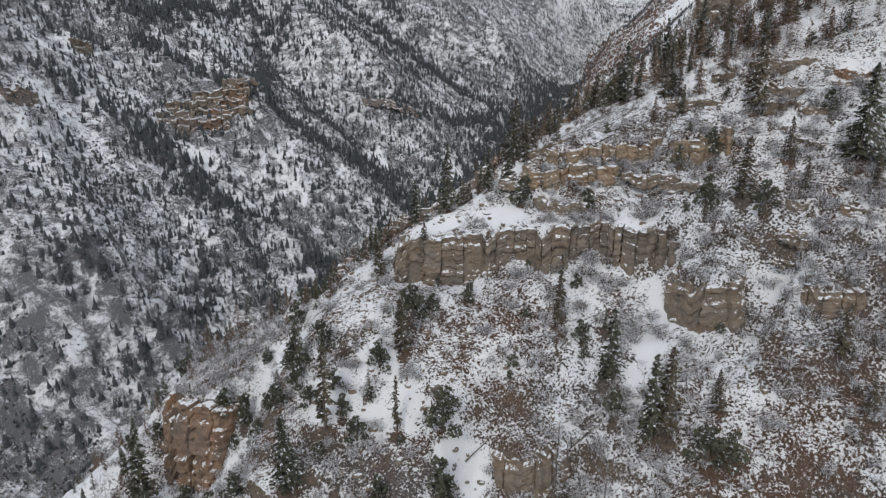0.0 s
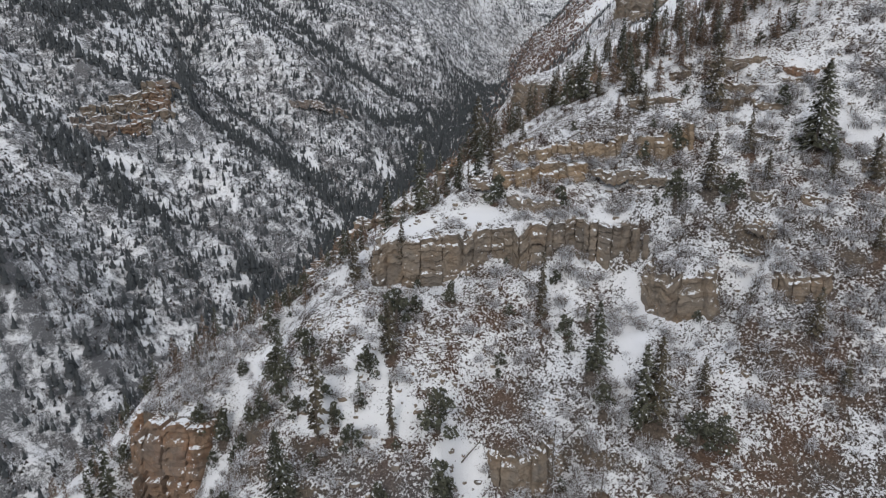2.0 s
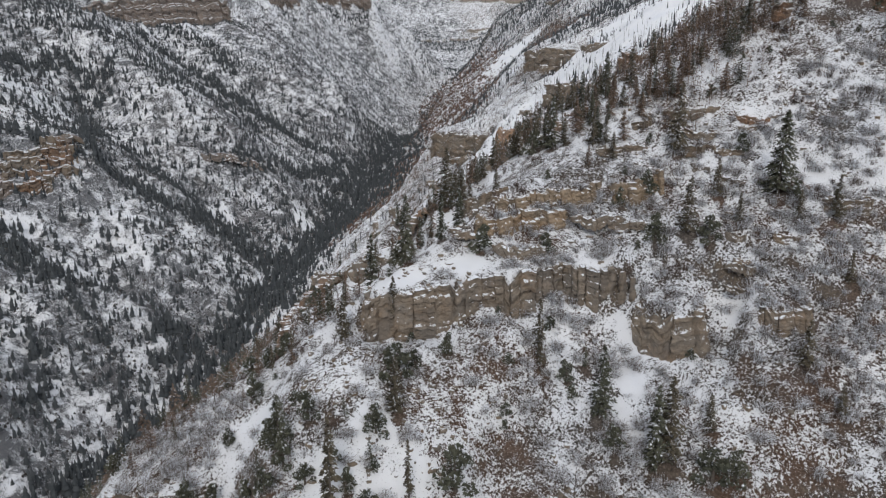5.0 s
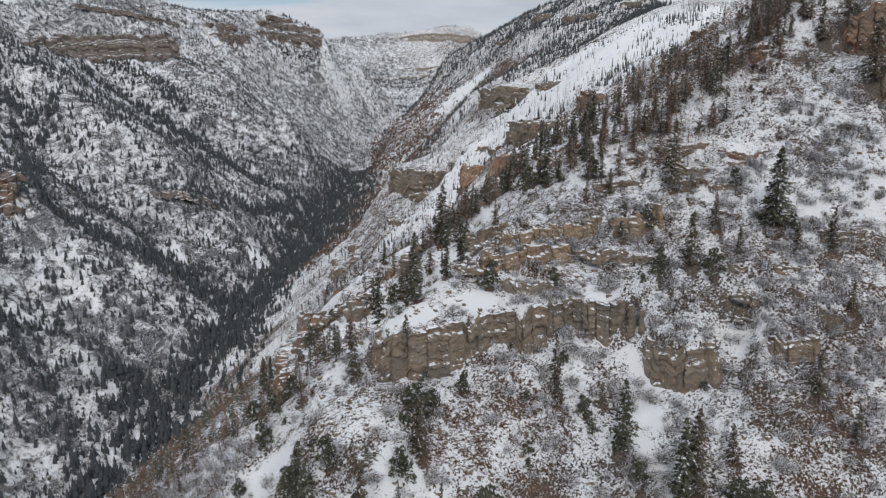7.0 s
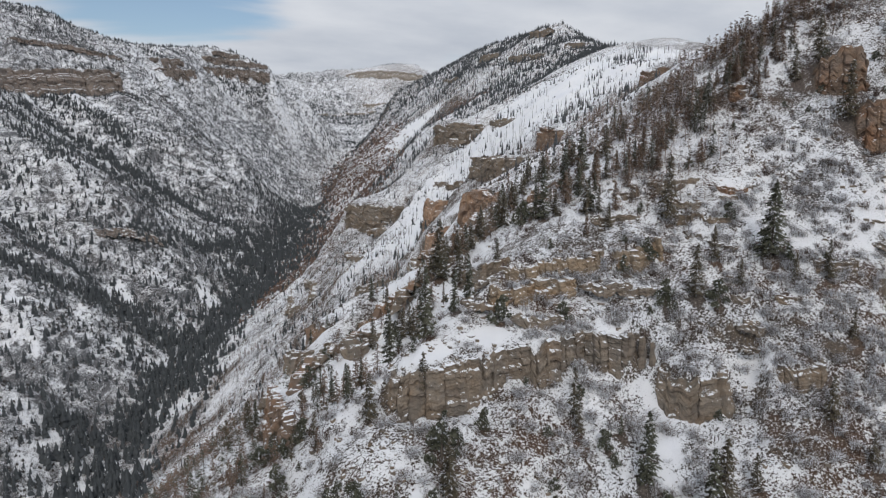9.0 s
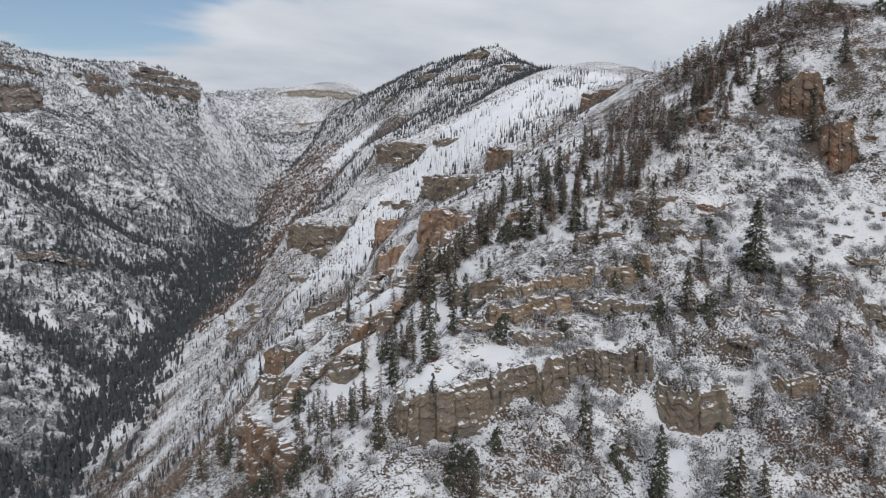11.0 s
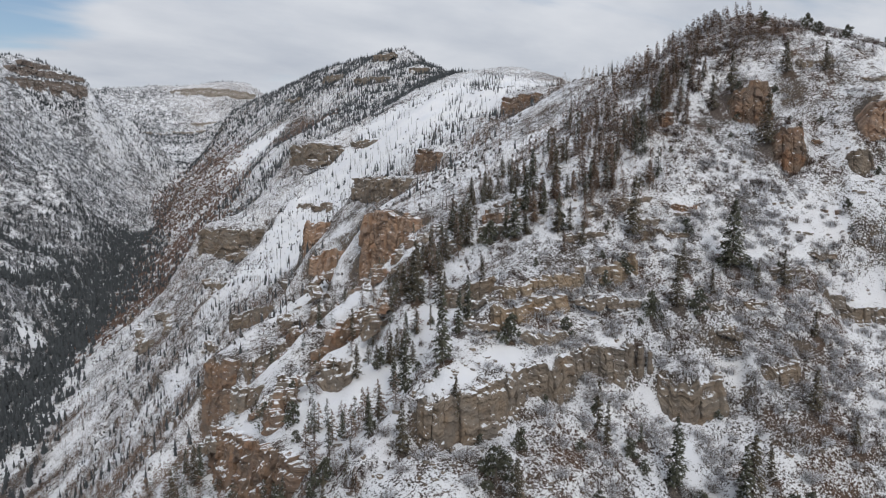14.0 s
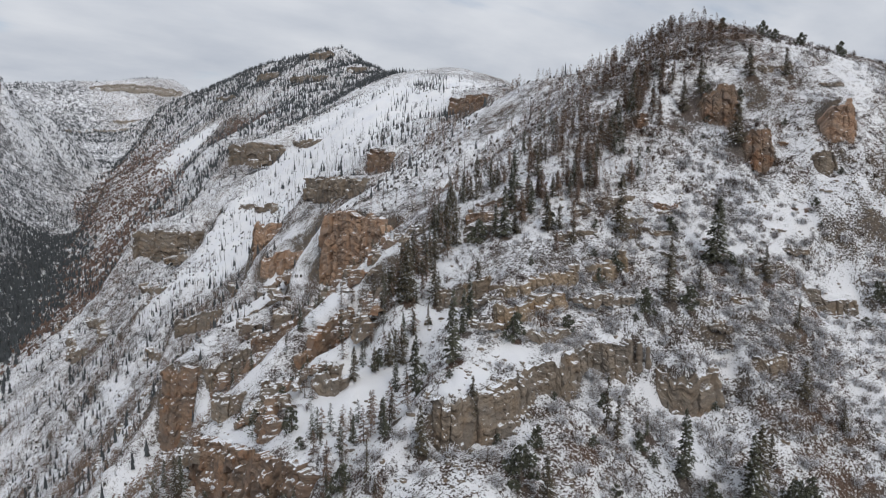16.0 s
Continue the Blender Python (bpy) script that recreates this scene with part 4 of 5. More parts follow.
def conifer_meshes(rng, height, width, sprays, mat, bare=0.12, name="conifer"):
    """Trunk and crown of a fir: drooping boughs set with small needle sprays."""
    path = [(rng.uniform(-1, 1) * 0.01 * height * k / 6, rng.uniform(-1, 1) * 0.01 * height * k / 6, height * 0.97 * k / 6 - (0.6 if k == 0 else 0)) for k in range(7)]
    tv, tf = tube(path, [height * 0.016 * (1 - 0.93 * k / 6) + 0.01 for k in range(7)])
    trunk = mesh_from("trunk", tv, tf, BARK)
    v, f = [], []
    boughs = int(sprays / 9)
    lop = [rng.uniform(0.65, 1.15) for _ in range(8)]
    for b in range(boughs):
        h = bare + (1 - bare) * (b + rng.random()) / boughs
        a = rng.uniform(0, 2 * math.pi)
        prof = (1 - h) ** 0.75 * min(1.0, (h - bare) * 9 + 0.35)
        reach = width * 0.5 * prof * lop[int(a / (2 * math.pi) * 8) % 8] * rng.uniform(0.6, 1.15) + 0.12
        droop = rng.uniform(0.15, 0.45)
        for s in range(9):
            t = (s + rng.random()) / 9
            d = reach * (0.15 + 0.85 * t)
            side = rng.uniform(-0.28, 0.28) * reach * (0.4 + t * 0.6)
            px, py = d * math.cos(a) - side * math.sin(a), d * math.sin(a) + side * math.cos(a)
            pz = h * height - d * droop + rng.uniform(-0.12, 0.12)
            size = rng.uniform(0.32, 0.62) * (0.55 + 0.45 * (1 - h)) * height / 14
            tw = a + rng.uniform(-0.8, 0.8)
            ux, uy, uz = math.cos(tw) * size, math.sin(tw) * size, -rng.uniform(0.0, 0.7) * size
            wx, wy, wz = -math.sin(tw) * size * 0.45, math.cos(tw) * size * 0.45, rng.uniform(-0.3, 0.3) * size
            i = len(v)
            v += [(px - ux * 0.4 - wx, py - uy * 0.4 - wy, pz - uz * 0.4 - wz), (px - ux * 0.4 + wx, py - uy * 0.4 + wy, pz - uz * 0.4 + wz), (px + ux, py + uy, pz + uz), (px, py, pz + size * 0.55)]
            f += [(i, i + 1, i + 2), (i, i + 3, i + 2)]
    crown = mesh_from("crown", v, f, mat)
    return trunk, crown


def far_tree_kit(rng):
    """A distant conifer, height 1: three ragged skirts on a spike."""
    v, f = [], []
    for base, top, rad in ((0.04, 0.55, 0.19), (0.30, 0.80, 0.14), (0.58, 1.0, 0.085)):
        n = 4
        i = len(v)
        off = rng.uniform(0, 6)
        for s in range(n):
            a = off + 2 * math.pi * s / n
            q = rad * rng.uniform(0.65, 1.25)
            v.append((q * math.cos(a), q * math.sin(a), base + rng.uniform(-0.04, 0.06)))
        v.append((rng.uniform(-0.01, 0.01), rng.uniform(-0.01, 0.01), top))
        f += [(i + s, i + (s + 1) % n, i + n) for s in range(n)]
    return np.array(v), np.array(f)


def bare_trunk_kit(rng):
    """A burnt standing trunk with a few stubs, height 1."""
    v, f = [], []

    def blade(a, b, w):
        i = len(v)
        for p, r in ((a, w), (b, w * 0.3)):
            for s in range(3):
                an = 2.1 * s
                v.append((p[0] + r * math.cos(an), p[1] + r * math.sin(an), p[2]))
        for s in range(3):
            t = (s + 1) % 3
            f.append((i + s, i + t, i + 3 + t))
            f.append((i + s, i + 3 + t, i + 3 + s))

    blade((0, 0, -0.05), (rng.uniform(-0.04, 0.04), rng.uniform(-0.04, 0.04), 1), 0.014)
    for k in range(4):
        h, a = rng.uniform(0.35, 0.9), rng.uniform(0, 6.28)
        blade((0, 0, h), (0.10 * math.cos(a), 0.10 * math.sin(a), h + rng.uniform(-0.03, 0.07)), 0.006)
    return np.array(v), np.array(f)


def scrub_kit(rng, twigs=28, thick=1.0):
    """A leafless thicket, about 1 high: forked thin blades from one root with small snow pads."""
    v, f = [], []
    for k in range(twigs):
        a, lean = rng.uniform(0, 6.28), rng.uniform(0.1, 0.95)
        bx, by = rng.uniform(-0.25, 0.25), rng.uniform(-0.25, 0.25)
        ln = rng.uniform(0.55, 1.1)
        tx, ty, tz = bx + math.cos(a) * lean * ln * 0.7, by + math.sin(a) * lean * ln * 0.7, ln * (1 - 0.55 * lean)
        w = rng.uniform(0.018, 0.034) * thick
        i = len(v)
        v += [(bx - w * math.sin(a), by + w * math.cos(a), -0.1), (bx + w * math.sin(a), by - w * math.cos(a), -0.1), (tx, ty, tz)]
        f.append((i, i + 1, i + 2))
        for q in range(2):
            m = rng.uniform(0.35, 0.9)
            px, py, pz = bx + (tx - bx) * m, by + (ty - by) * m, tz * m
            b = a + rng.uniform(-1.6, 1.6)
            s = rng.uniform(0.15, 0.34)
            i = len(v)
            v += [(px - w * math.sin(b), py + w * math.cos(b), pz), (px + w * math.sin(b), py - w * math.cos(b), pz - 0.02), (px + s * math.cos(b), py + s * math.sin(b), pz + s * rng.uniform(0.0, 0.8))]
            f.append((i, i + 1, i + 2))
    return np.array(v), np.array(f)


def joined(name, kits, xs, ys, zs, heights, widths, mat, rng, label, category):
    """Many plants of one sort as one object."""
    vs, fs, base = [], [], 0
    pick = rng.integers(0, len(kits), len(xs))
    for q, (kv, kf) in enumerate(kits):
        sel = np.nonzero(pick == q)[0]
        if not len(sel):
            continue
        a = rng.uniform(0, 6.283, len(sel))
        c, s = np.cos(a)[:, None], np.sin(a)[:, None]
        w, h = widths[sel][:, None], heights[sel][:, None]
        px = xs[sel][:, None] + w * (kv[None, :, 0] * c - kv[None, :, 1] * s)
        py = ys[sel][:, None] + w * (kv[None, :, 0] * s + kv[None, :, 1] * c)
        pz = zs[sel][:, None] + h * kv[None, :, 2]
        vs.append(np.stack([px, py, pz], -1).reshape(-1, 3))
        fs.append((kf[None] + (np.arange(len(sel)) * len(kv))[:, None, None] + base).reshape(-1, 3))
        base += len(sel) * len(kv)
    me = mesh_from(name, np.concatenate(vs), np.concatenate(fs), mat)
    return tagged(new(name, me), label, category, kind="stuff")


rng = np.random.default_rng(7)
py_rng = random.Random(11)


def scatter(n, x0, x1, y0, y1, keep):
    x, y = rng.uniform(x0, x1, n), rng.uniform(y0, y1, n)
    k = rng.random(n) < keep(x, y)
    return x[k], y[k]


# ---- bluffs as rock ----
ROCKS = {"OCHRE_ROCK": OCHRE_ROCK, "RIM_ROCK": RIM_ROCK, "TAN_ROCK": TAN_ROCK, "RED_ROCK": RED_ROCK, "PALE_ROCK": PALE_ROCK, "ORANGE_ROCK": ORANGE_ROCK}


def cuts(total, mean, r):
    """Uneven cuts of a length into blocks."""
    out, at = [0.0], 0.0
    while at < total:
        at += mean * r.uniform(0.45, 1.7)
        out.append(min(at, total))
    return out


def build_bluff(top, hs, grain, rock, lean, r, minor):
    """A jointed, bedded rock face: buttresses and blocks stand out and back, with ledges, and a broken top."""
    seg = np.hypot(np.diff(top[:, 0]), np.diff(top[:, 1]))
    run = np.concatenate([[0], np.cumsum(seg)])
    total, hmax = run[-1], hs.max()
    step = (0.48 if minor else 0.36) * grain * max(1.0, total / (60 * grain)) ** 0.5
    vs = np.linspace(0, 1, max(8, int(1.15 * hmax / (0.8 * step))))
    ucut = np.array(cuts(total, r.uniform(1.7, 3.2) * grain, r))
    nu = len(ucut)
    us = np.linspace(0, total, max(8, int(total / step)))
    if not minor:
        us = np.unique(np.clip(np.concatenate([us, ucut, ucut - 0.10 * grain, ucut + 0.10 * grain]), 0, total))
    rr = np.random.default_rng(r.randrange(10 ** 6))
    off, lift, shift = rr.uniform(-0.6, 0.6, nu), rr.uniform(-1.0, 0.35, nu), rr.uniform(0, 6, nu)
    cu = np.clip(np.searchsorted(ucut, us, side="right") - 1, 0, nu - 2)
    frac = (us - ucut[cu]) / np.maximum(ucut[cu + 1] - ucut[cu], 1e-3)
    deep = rr.uniform(0.2, 1.6, nu)[np.clip(np.searchsorted(0.5 * (ucut[1:] + ucut[:-1]), us), 0, nu - 1)]
    bulge = 0.10 * (1 - np.abs(2 * frac - 1) ** 3) - deep * np.exp(-(np.abs(us[:, None] - ucut[None]).min(1) / (0.07 * grain)) ** 2)
    cx, cy, cz, h = (np.interp(us, run, q) for q in (top[:, 0], top[:, 1], top[:, 2], hs))
    nx, ny = np.diff(top[:, 1]) / seg, -np.diff(top[:, 0]) / seg
    px, py = np.concatenate([[nx[0]], 0.5 * (nx[1:] + nx[:-1]), [nx[-1]]]), np.concatenate([[ny[0]], 0.5 * (ny[1:] + ny[:-1]), [ny[-1]]])
    ox, oy = np.interp(us, run, px), np.interp(us, run, py)
    ol = np.hypot(ox, oy)
    ox, oy = ox / ol, oy / ol
    fall = np.clip(0.15 + np.minimum(us, total - us) / (1.5 * grain), 0, 1)
    # both ends bend back into the hillside and sink
    ends = min(0.16 * total, max(1.2 * grain, 0.35 * hmax))
    sink = np.clip(1 - np.minimum(us, total - us) / ends, 0, 1) ** 2
    cx, cy = cx - ox * sink * (0.9 * h + 0.8 * grain), cy - oy * sink * (0.9 * h + 0.8 * grain)
    notch = np.clip(fbm(us, us * 0 + 2.0, 5 * grain, 3, 41) - 0.12, 0, 1) * np.where(grain < 6, 0.7, 0.9) * h
    zt = cz + (lift[cu] * 0.7 + 0.5 * fbm(us, us * 0 + 7.0, 1.2 * grain, 2, 3)) * grain * fall - sink * (0.25 * h + 0.3 * grain) - notch
    rows = [(2.2, -0.8), (1.2, 0.0), (0.5, 0.06), (0.1, 0.03)]
    vx, vy, vz = [], [], []
    for back, up in rows:
        w = 0.22 * grain * fbm(cx - ox * back * grain, cy - oy * back * grain, 2.0 * grain, 3, 5)
        vx.append(cx - ox * back * grain)
        vy.append(cy - oy * back * grain)
        vz.append(zt + up * grain + w - (0.8 * grain if back > 2 else 0))
    for v in vs:
        depth = v * 1.3 * h
        # beds: each buttress has its own courses, some set back as ledges
        q = depth / (1.15 * grain) + shift[cu] * 0.35 + (0.5 if grain < 2.4 else 1.8) * fbm(us, us * 0 + 3.0, 6 * grain, 3, 77)
        k = np.floor(q)
        bed = hash2(k, k * 0 + 5, 17) - 0.5
        blk = hash2(k, cu, 23) - 0.5
        blk = np.where(np.abs(blk) > 0.36, 2.0 * blk, blk)
        course = np.floor(depth / (0.6 * grain) + 0.4 * shift[cu])
        chip = hash2(np.floor(us / (0.95 * grain) + 0.37 * course), course, 29)
        groove = -0.16 * (q - k < 0.12)
        if grain >= 6:  # rimrock: level courses, each stepping out a little
            q = depth / (0.75 * grain) + 0.10 * fbm(us, us * 0 + 3.0, 20 * grain, 2, 77)
            k = np.floor(q)
            bed = hash2(k, k * 0 + 5, 17) - 0.5
            out = 0.9 + 0.9 * bed + 0.5 * fall * (off[cu] + 0.6 * blk + bulge) + 1.3 * fbm(us, depth + 40, 7 * grain, 5, 9, 0.6)
            out = np.maximum(out, 0.35) * grain + 0.42 * (depth - (q - k) * 0.75 * grain)
        else:
            out = 1.0 + fall * (off[cu] + bulge + 0.32 * bed + 0.60 * blk + groove) + (0.62 if grain < 2 else 0.45) * fbm(us, depth * 1.2 + 40, 4.5 * grain, 5, 9, 0.6) + 0.42 * (chip - 0.5)
            out = np.maximum(out, 0.30) * grain + lean * (depth - 0.8 * (q - k) * 1.15 * grain)
        jig = 0.12 * grain * vnoise(us / (0.6 * grain), depth / (0.6 * grain), 8)
        vx.append(cx + ox * out + jig)
        vy.append(cy + oy * out - jig)
        vz.append(zt - depth + 0.10 * grain * vnoise(us / grain + 9, depth / grain, 12))
    verts = np.stack([np.array(vx).T, np.array(vy).T, np.array(vz).T], -1).reshape(-1, 3)
    n, m = len(us), len(vx)
    i, j = np.meshgrid(np.arange(n - 1), np.arange(m - 1), indexing="ij")
    faces = np.stack([i * m + j, i * m + j + 1, (i + 1) * m + j + 1, (i + 1) * m + j], -1).reshape(-1, 4)
    me = mesh_from("cliff", verts, faces, ROCKS[rock], flat=True)
    colour = {"OCHRE_ROCK": "ochre", "RIM_ROCK": "grey-brown", "RED_ROCK": "red-brown", "PALE_ROCK": "pale buff", "ORANGE_ROCK": "warm orange"}.get(rock, "tan-grey")
    size = "high" if hs.max() > 12 else "low"
    if minor:
        return tagged(new("rock_ledge", me), f"short broken {colour} sandstone ledge half buried in snow", "rock ledge", "rock ledges of the slopes")
    return tagged(new("cliff", me), f"{size} {colour} bedded sandstone cliff with snow on its ledges", "cliff", "cliffs of the canyon")


for k, (top, hs, grain, rock, lean) in enumerate(BLUFFS):
    build_bluff(top, hs, grain, rock, lean, random.Random(100 + k), k < MINOR)

# ---- rock pinnacles at the east end of the long cliff ----


def rock_pinnacle(x, y, top, height, width, r):
    """A weathered free-standing pinnacle: uneven stacked courses, each turned and set off a little."""
    v, f, n = [], [], 9
    levels = max(8, int(height / 0.42))
    for k in range(levels + 1):
        t = k / levels
        course = int(t * levels / 2.5)
        c = random.Random(r.random() if k == 0 else course * 7 + int(width * 100))
        dx, dy, q = c.uniform(-0.1, 0.1) * width, c.uniform(-0.1, 0.1) * width, c.uniform(0.8, 1.12)
        for j in range(n):
            a = 2 * math.pi * j / n
            d = 0.5 * width * q * (0.62 + 0.38 * (1 - t) ** 0.6) * r.uniform(0.86, 1.12)
            v.append((x + dx + d * math.cos(a), y + dy + 0.8 * d * math.sin(a), top - height * (1 - t) + r.uniform(-0.08, 0.08)))
    for k in range(levels):
        for j in range(n):
            m = (j + 1) % n
            f.append((k * n + j, k * n + m, (k + 1) * n + m, (k + 1) * n + j))
    v.append((x, y, top + 0.15))
    cap = len(v) - 1
    f += [(levels * n + j, levels * n + (j + 1) % n, cap, cap) for j in range(n)]
    me = bpy.data.meshes.new("rock_pinnacle")
    me.from_pydata(v, [], [tuple(dict.fromkeys(q)) for q in f])
    me.materials.append(TAN_ROCK)
    me.shade_flat()
    return tagged(new("rock_pinnacle", me), "weathered tan-grey sandstone pinnacle at the end of the cliff", "rock pinnacle", "rock pinnacles")


pillar_rng = random.Random(61)
for px, py, ptop, ph, pw in ((42.6, 129.6, 181.2, 8.5, 2.6), (44.6, 127.8, 180.2, 8.0, 2.2), (46.2, 126.4, 179.2, 7.0, 1.7)):
    rock_pinnacle(px, py, ptop, ph, pw, pillar_rng)

# ---- single trees ----


def juniper_meshes(r, height):
    """A low, many-stemmed evergreen with an uneven crown of clumps."""
    tv, tf = tube([(0, 0, -0.5), (0.05, 0.02, height * 0.3), (0.1, -0.06, height * 0.65)], [0.05 * height, 0.035 * height, 0.01 * height])
    trunk = mesh_from("trunk", tv, tf, BARK)
    v, f = [], []
    blobs = []
    for k in range(13):
        up = 0.10 + 0.75 * (k / 12) ** 1.1
        spread = 0.34 * (1 - up) ** 0.6 * height
        blobs.append((r.uniform(-1, 1) * spread, r.uniform(-1, 1) * spread, up * height, r.uniform(0.12, 0.20) * height * (1.15 - 0.5 * up)))
    for bx, by, bz, br in blobs:
        for _ in range(56):
            a, c = r.uniform(0, 6.283), r.uniform(-0.8, 1)
            q = br * (0.55 + 0.5 * r.random())
            s = math.sqrt(max(0.0, 1 - c * c))
            x, y, z = bx + q * s * math.cos(a), by + q * s * math.sin(a), bz + q * c * 0.9
            d = r.uniform(0.03, 0.065) * height
            b = r.uniform(0, 6.283)
            i = len(v)
            v += [(x - d * math.cos(b), y - d * math.sin(b), z - 0.3 * d), (x + d * math.cos(b), y + d * math.sin(b), z + r.uniform(-0.4, 0.4) * d), (x + d * 0.6 * math.sin(b), y - 0.6 * d * math.cos(b), z + d * 1.1)]
            f.append((i, i + 1, i + 2))
    return trunk, mesh_from("crown", v, f, NEEDLE)


def dead_meshes(r, height, mat_crown):
    """A dead or leafless tree: trunk with many thin bare boughs."""
    tv, tf = tube([(0, 0, -0.6), (0.04 * height * r.uniform(-1, 1), 0.02 * height, height * 0.5), (0.05 * height * r.uniform(-1, 1), 0, height)], [0.016 * height, 0.010 * height, 0.003 * height])
    trunk = mesh_from("trunk", tv, tf, BARK)
    v, f = [], []
    for k in range(170):
        h = r.uniform(0.12, 0.98)
        a = r.uniform(0, 6.283)
        ln = height * 0.17 * (1.05 - h) ** 0.6 * r.uniform(0.4, 1.1)
        w = 0.0035 * height
        up = r.uniform(-0.25, 0.45)
        x0, y0, z0 = 0.0, 0.0, h * height
        for q in range(3):
            b = a + r.uniform(-0.7, 0.7)
            l2 = ln * (1.0 if q == 0 else 0.45)
            i = len(v)
            v += [(x0 - w * math.sin(b), y0 + w * math.cos(b), z0), (x0 + w * math.sin(b), y0 - w * math.cos(b), z0 - w), (x0 + l2 * math.cos(b), y0 + l2 * math.sin(b), z0 + up * l2)]
            f.append((i, i + 1, i + 2))
            if q == 0:
                x0, y0, z0 = x0 + 0.5 * ln * math.cos(b), y0 + 0.5 * ln * math.sin(b), z0 + 0.5 * up * ln
    return trunk, mesh_from("crown", v, f, mat_crown)


def make_tree(name, meshes, label, category, group):
    root = tagged(new(name), label, category, group)
    part("trunk", meshes[0], root)
    part("crown", meshes[1], root)
    return root


SORTS = {
    "fir": ("fir_tree", lambda r: conifer_meshes(r, 10, 3.4, 1300, NEEDLE, 0.05), 10, "dark green fir tree growing on the snowy slope", "tree", "firs"),
    "broad_fir": ("fir_tree", lambda r: conifer_meshes(r, 10, 6.0, 2000, NEEDLE, 0.08), 10, "broad dark green fir above bare brown litter", "tree", "firs"),
    "thin": ("pine_tree", lambda r: conifer_meshes(r, 10, 2.6, 640, OLIVE_NEEDLE, 0.14), 10, "thin sparse pine with a grey trunk", "tree", "pines"),
    "brown": ("pine_tree", lambda r: conifer_meshes(r, 10, 4.6, 1200, OLIVE_NEEDLE, 0.08), 10, "olive-brown conifer with sparse needles on the slope", "tree", "pines"),
    "dry_pine": ("dry_conifer", lambda r: conifer_meshes(r, 10, 5.2, 1150, BROWN_NEEDLE, 0.06), 10, "full-crowned dry brown conifer on the crest", "tree", "pines"),
    "crest_pine": ("dry_conifer", lambda r: conifer_meshes(r, 10, 6.4, 540, BROWN_NEEDLE, 0.10), 10, "dry brown conifer in the crest belt", "tree", "pines"),
    "crest_fir": ("fir_tree", lambda r: conifer_meshes(r, 10, 5.0, 540, NEEDLE, 0.08), 10, "dark green fir in the crest belt", "tree", "firs"),
    "juniper": ("juniper", lambda r: juniper_meshes(r, 10), 10, "bushy dark juniper with snow on its clumps", "bush", "junipers"),
    "dead": ("dead_tree", lambda r: dead_meshes(r, 10, TWIG), 10, "bare grey dead tree standing in snow", "tree", "dead trees"),
}
MADE = {}


def plant(sort, x, y, h, r, lean=0.03):
    name, make, base, label, category, group = SORTS[sort]
    kinds = MADE.setdefault(sort, [])
    z = float(ground_height(np.array([x]), np.array([y]))[0])
    s = h / base
    m = pose(x, y, z - 0.1, math.degrees(r.uniform(-lean, lean)), math.degrees(r.uniform(-lean, lean)), r.uniform(0, 360)) @ Matrix.Diagonal((s * r.uniform(0.88, 1.12), s * r.uniform(0.88, 1.12), s, 1))
    if len(kinds) < 5:
        root = make_tree(name, make(r), label, category, group)
        root.matrix_basis = m
        kinds.append(root)
        return root
    src = kinds[r.randrange(len(kinds))]
    root = copy_thing(src, Matrix())
    root.matrix_basis = m
    return root


tree_rng = random.Random(5)
for sort, row in STANDS.items():
    for x, y, h in row:
        plant(sort.split("_b")[0] if sort != "broad_fir" else sort, x, y, h, tree_rng)

# the dense belt of dry conifers along the crest and its shaded side
CREST = np.array(LAND["spur_crest"], float)


def crest_point(r):
    x = r.uniform(50, 214)
    yc = float(np.interp(x, CREST[:, 0], CREST[:, 1]))
    return x, yc + (r.triangular(-4, 50, 26) if x < 118 else r.triangular(-9, 46, 14))


def clumped(x, y):
    """Whether a tree stands here: the belt is broken into clumps, and thins towards its lower end."""
    return float(fbm(np.array([x]), np.array([y]), 15, 3, 841)[0]) > 0.34 - 0.46 * min(1.0, max(0.0, (x - 50) / 66))


belt = [crest_point(tree_rng) for _ in range(430)]
for x, y in [b for b in belt if b[0] < 118 and clumped(*b)]:
    plant("crest_pine" if tree_rng.random() < 0.76 else ("crest_fir" if tree_rng.random() < 0.7 else "thin"), x, y, tree_rng.uniform(4, 9), tree_rng)


def plain_conifer(r, boughs=42):
    """A conifer of the far belt, height 1: trunk blade and drooping boughs of a few sprays each."""
    v, f = [(-0.012, 0, -0.05), (0.012, 0, -0.05), (0, 0.012, -0.05), (0, 0, 0.97)], [(0, 1, 3), (1, 2, 3), (2, 0, 3)]
    for b in range(boughs):
        h = 0.08 + 0.9 * (b + r.random()) / boughs
        a = r.uniform(0, 6.283)
        reach = 0.27 * (1 - h) ** 0.7 * r.uniform(0.55, 1.15) + 0.02
        for s in range(4):
            d = reach * (0.25 + 0.25 * s)
            q = a + r.uniform(-0.5, 0.5)
            x, y, z = d * math.cos(q), d * math.sin(q), h - 0.3 * d + r.uniform(-0.015, 0.015)
            e = r.uniform(0.025, 0.05)
            i = len(v)
            v += [(x - e * math.sin(q), y + e * math.cos(q), z - 0.01), (x + e * math.sin(q), y - e * math.cos(q), z), (x + e * math.cos(q), y + e * math.sin(q), z + r.uniform(-0.02, 0.03))]
            f.append((i, i + 1, i + 2))
    return np.array(v), np.array(f)


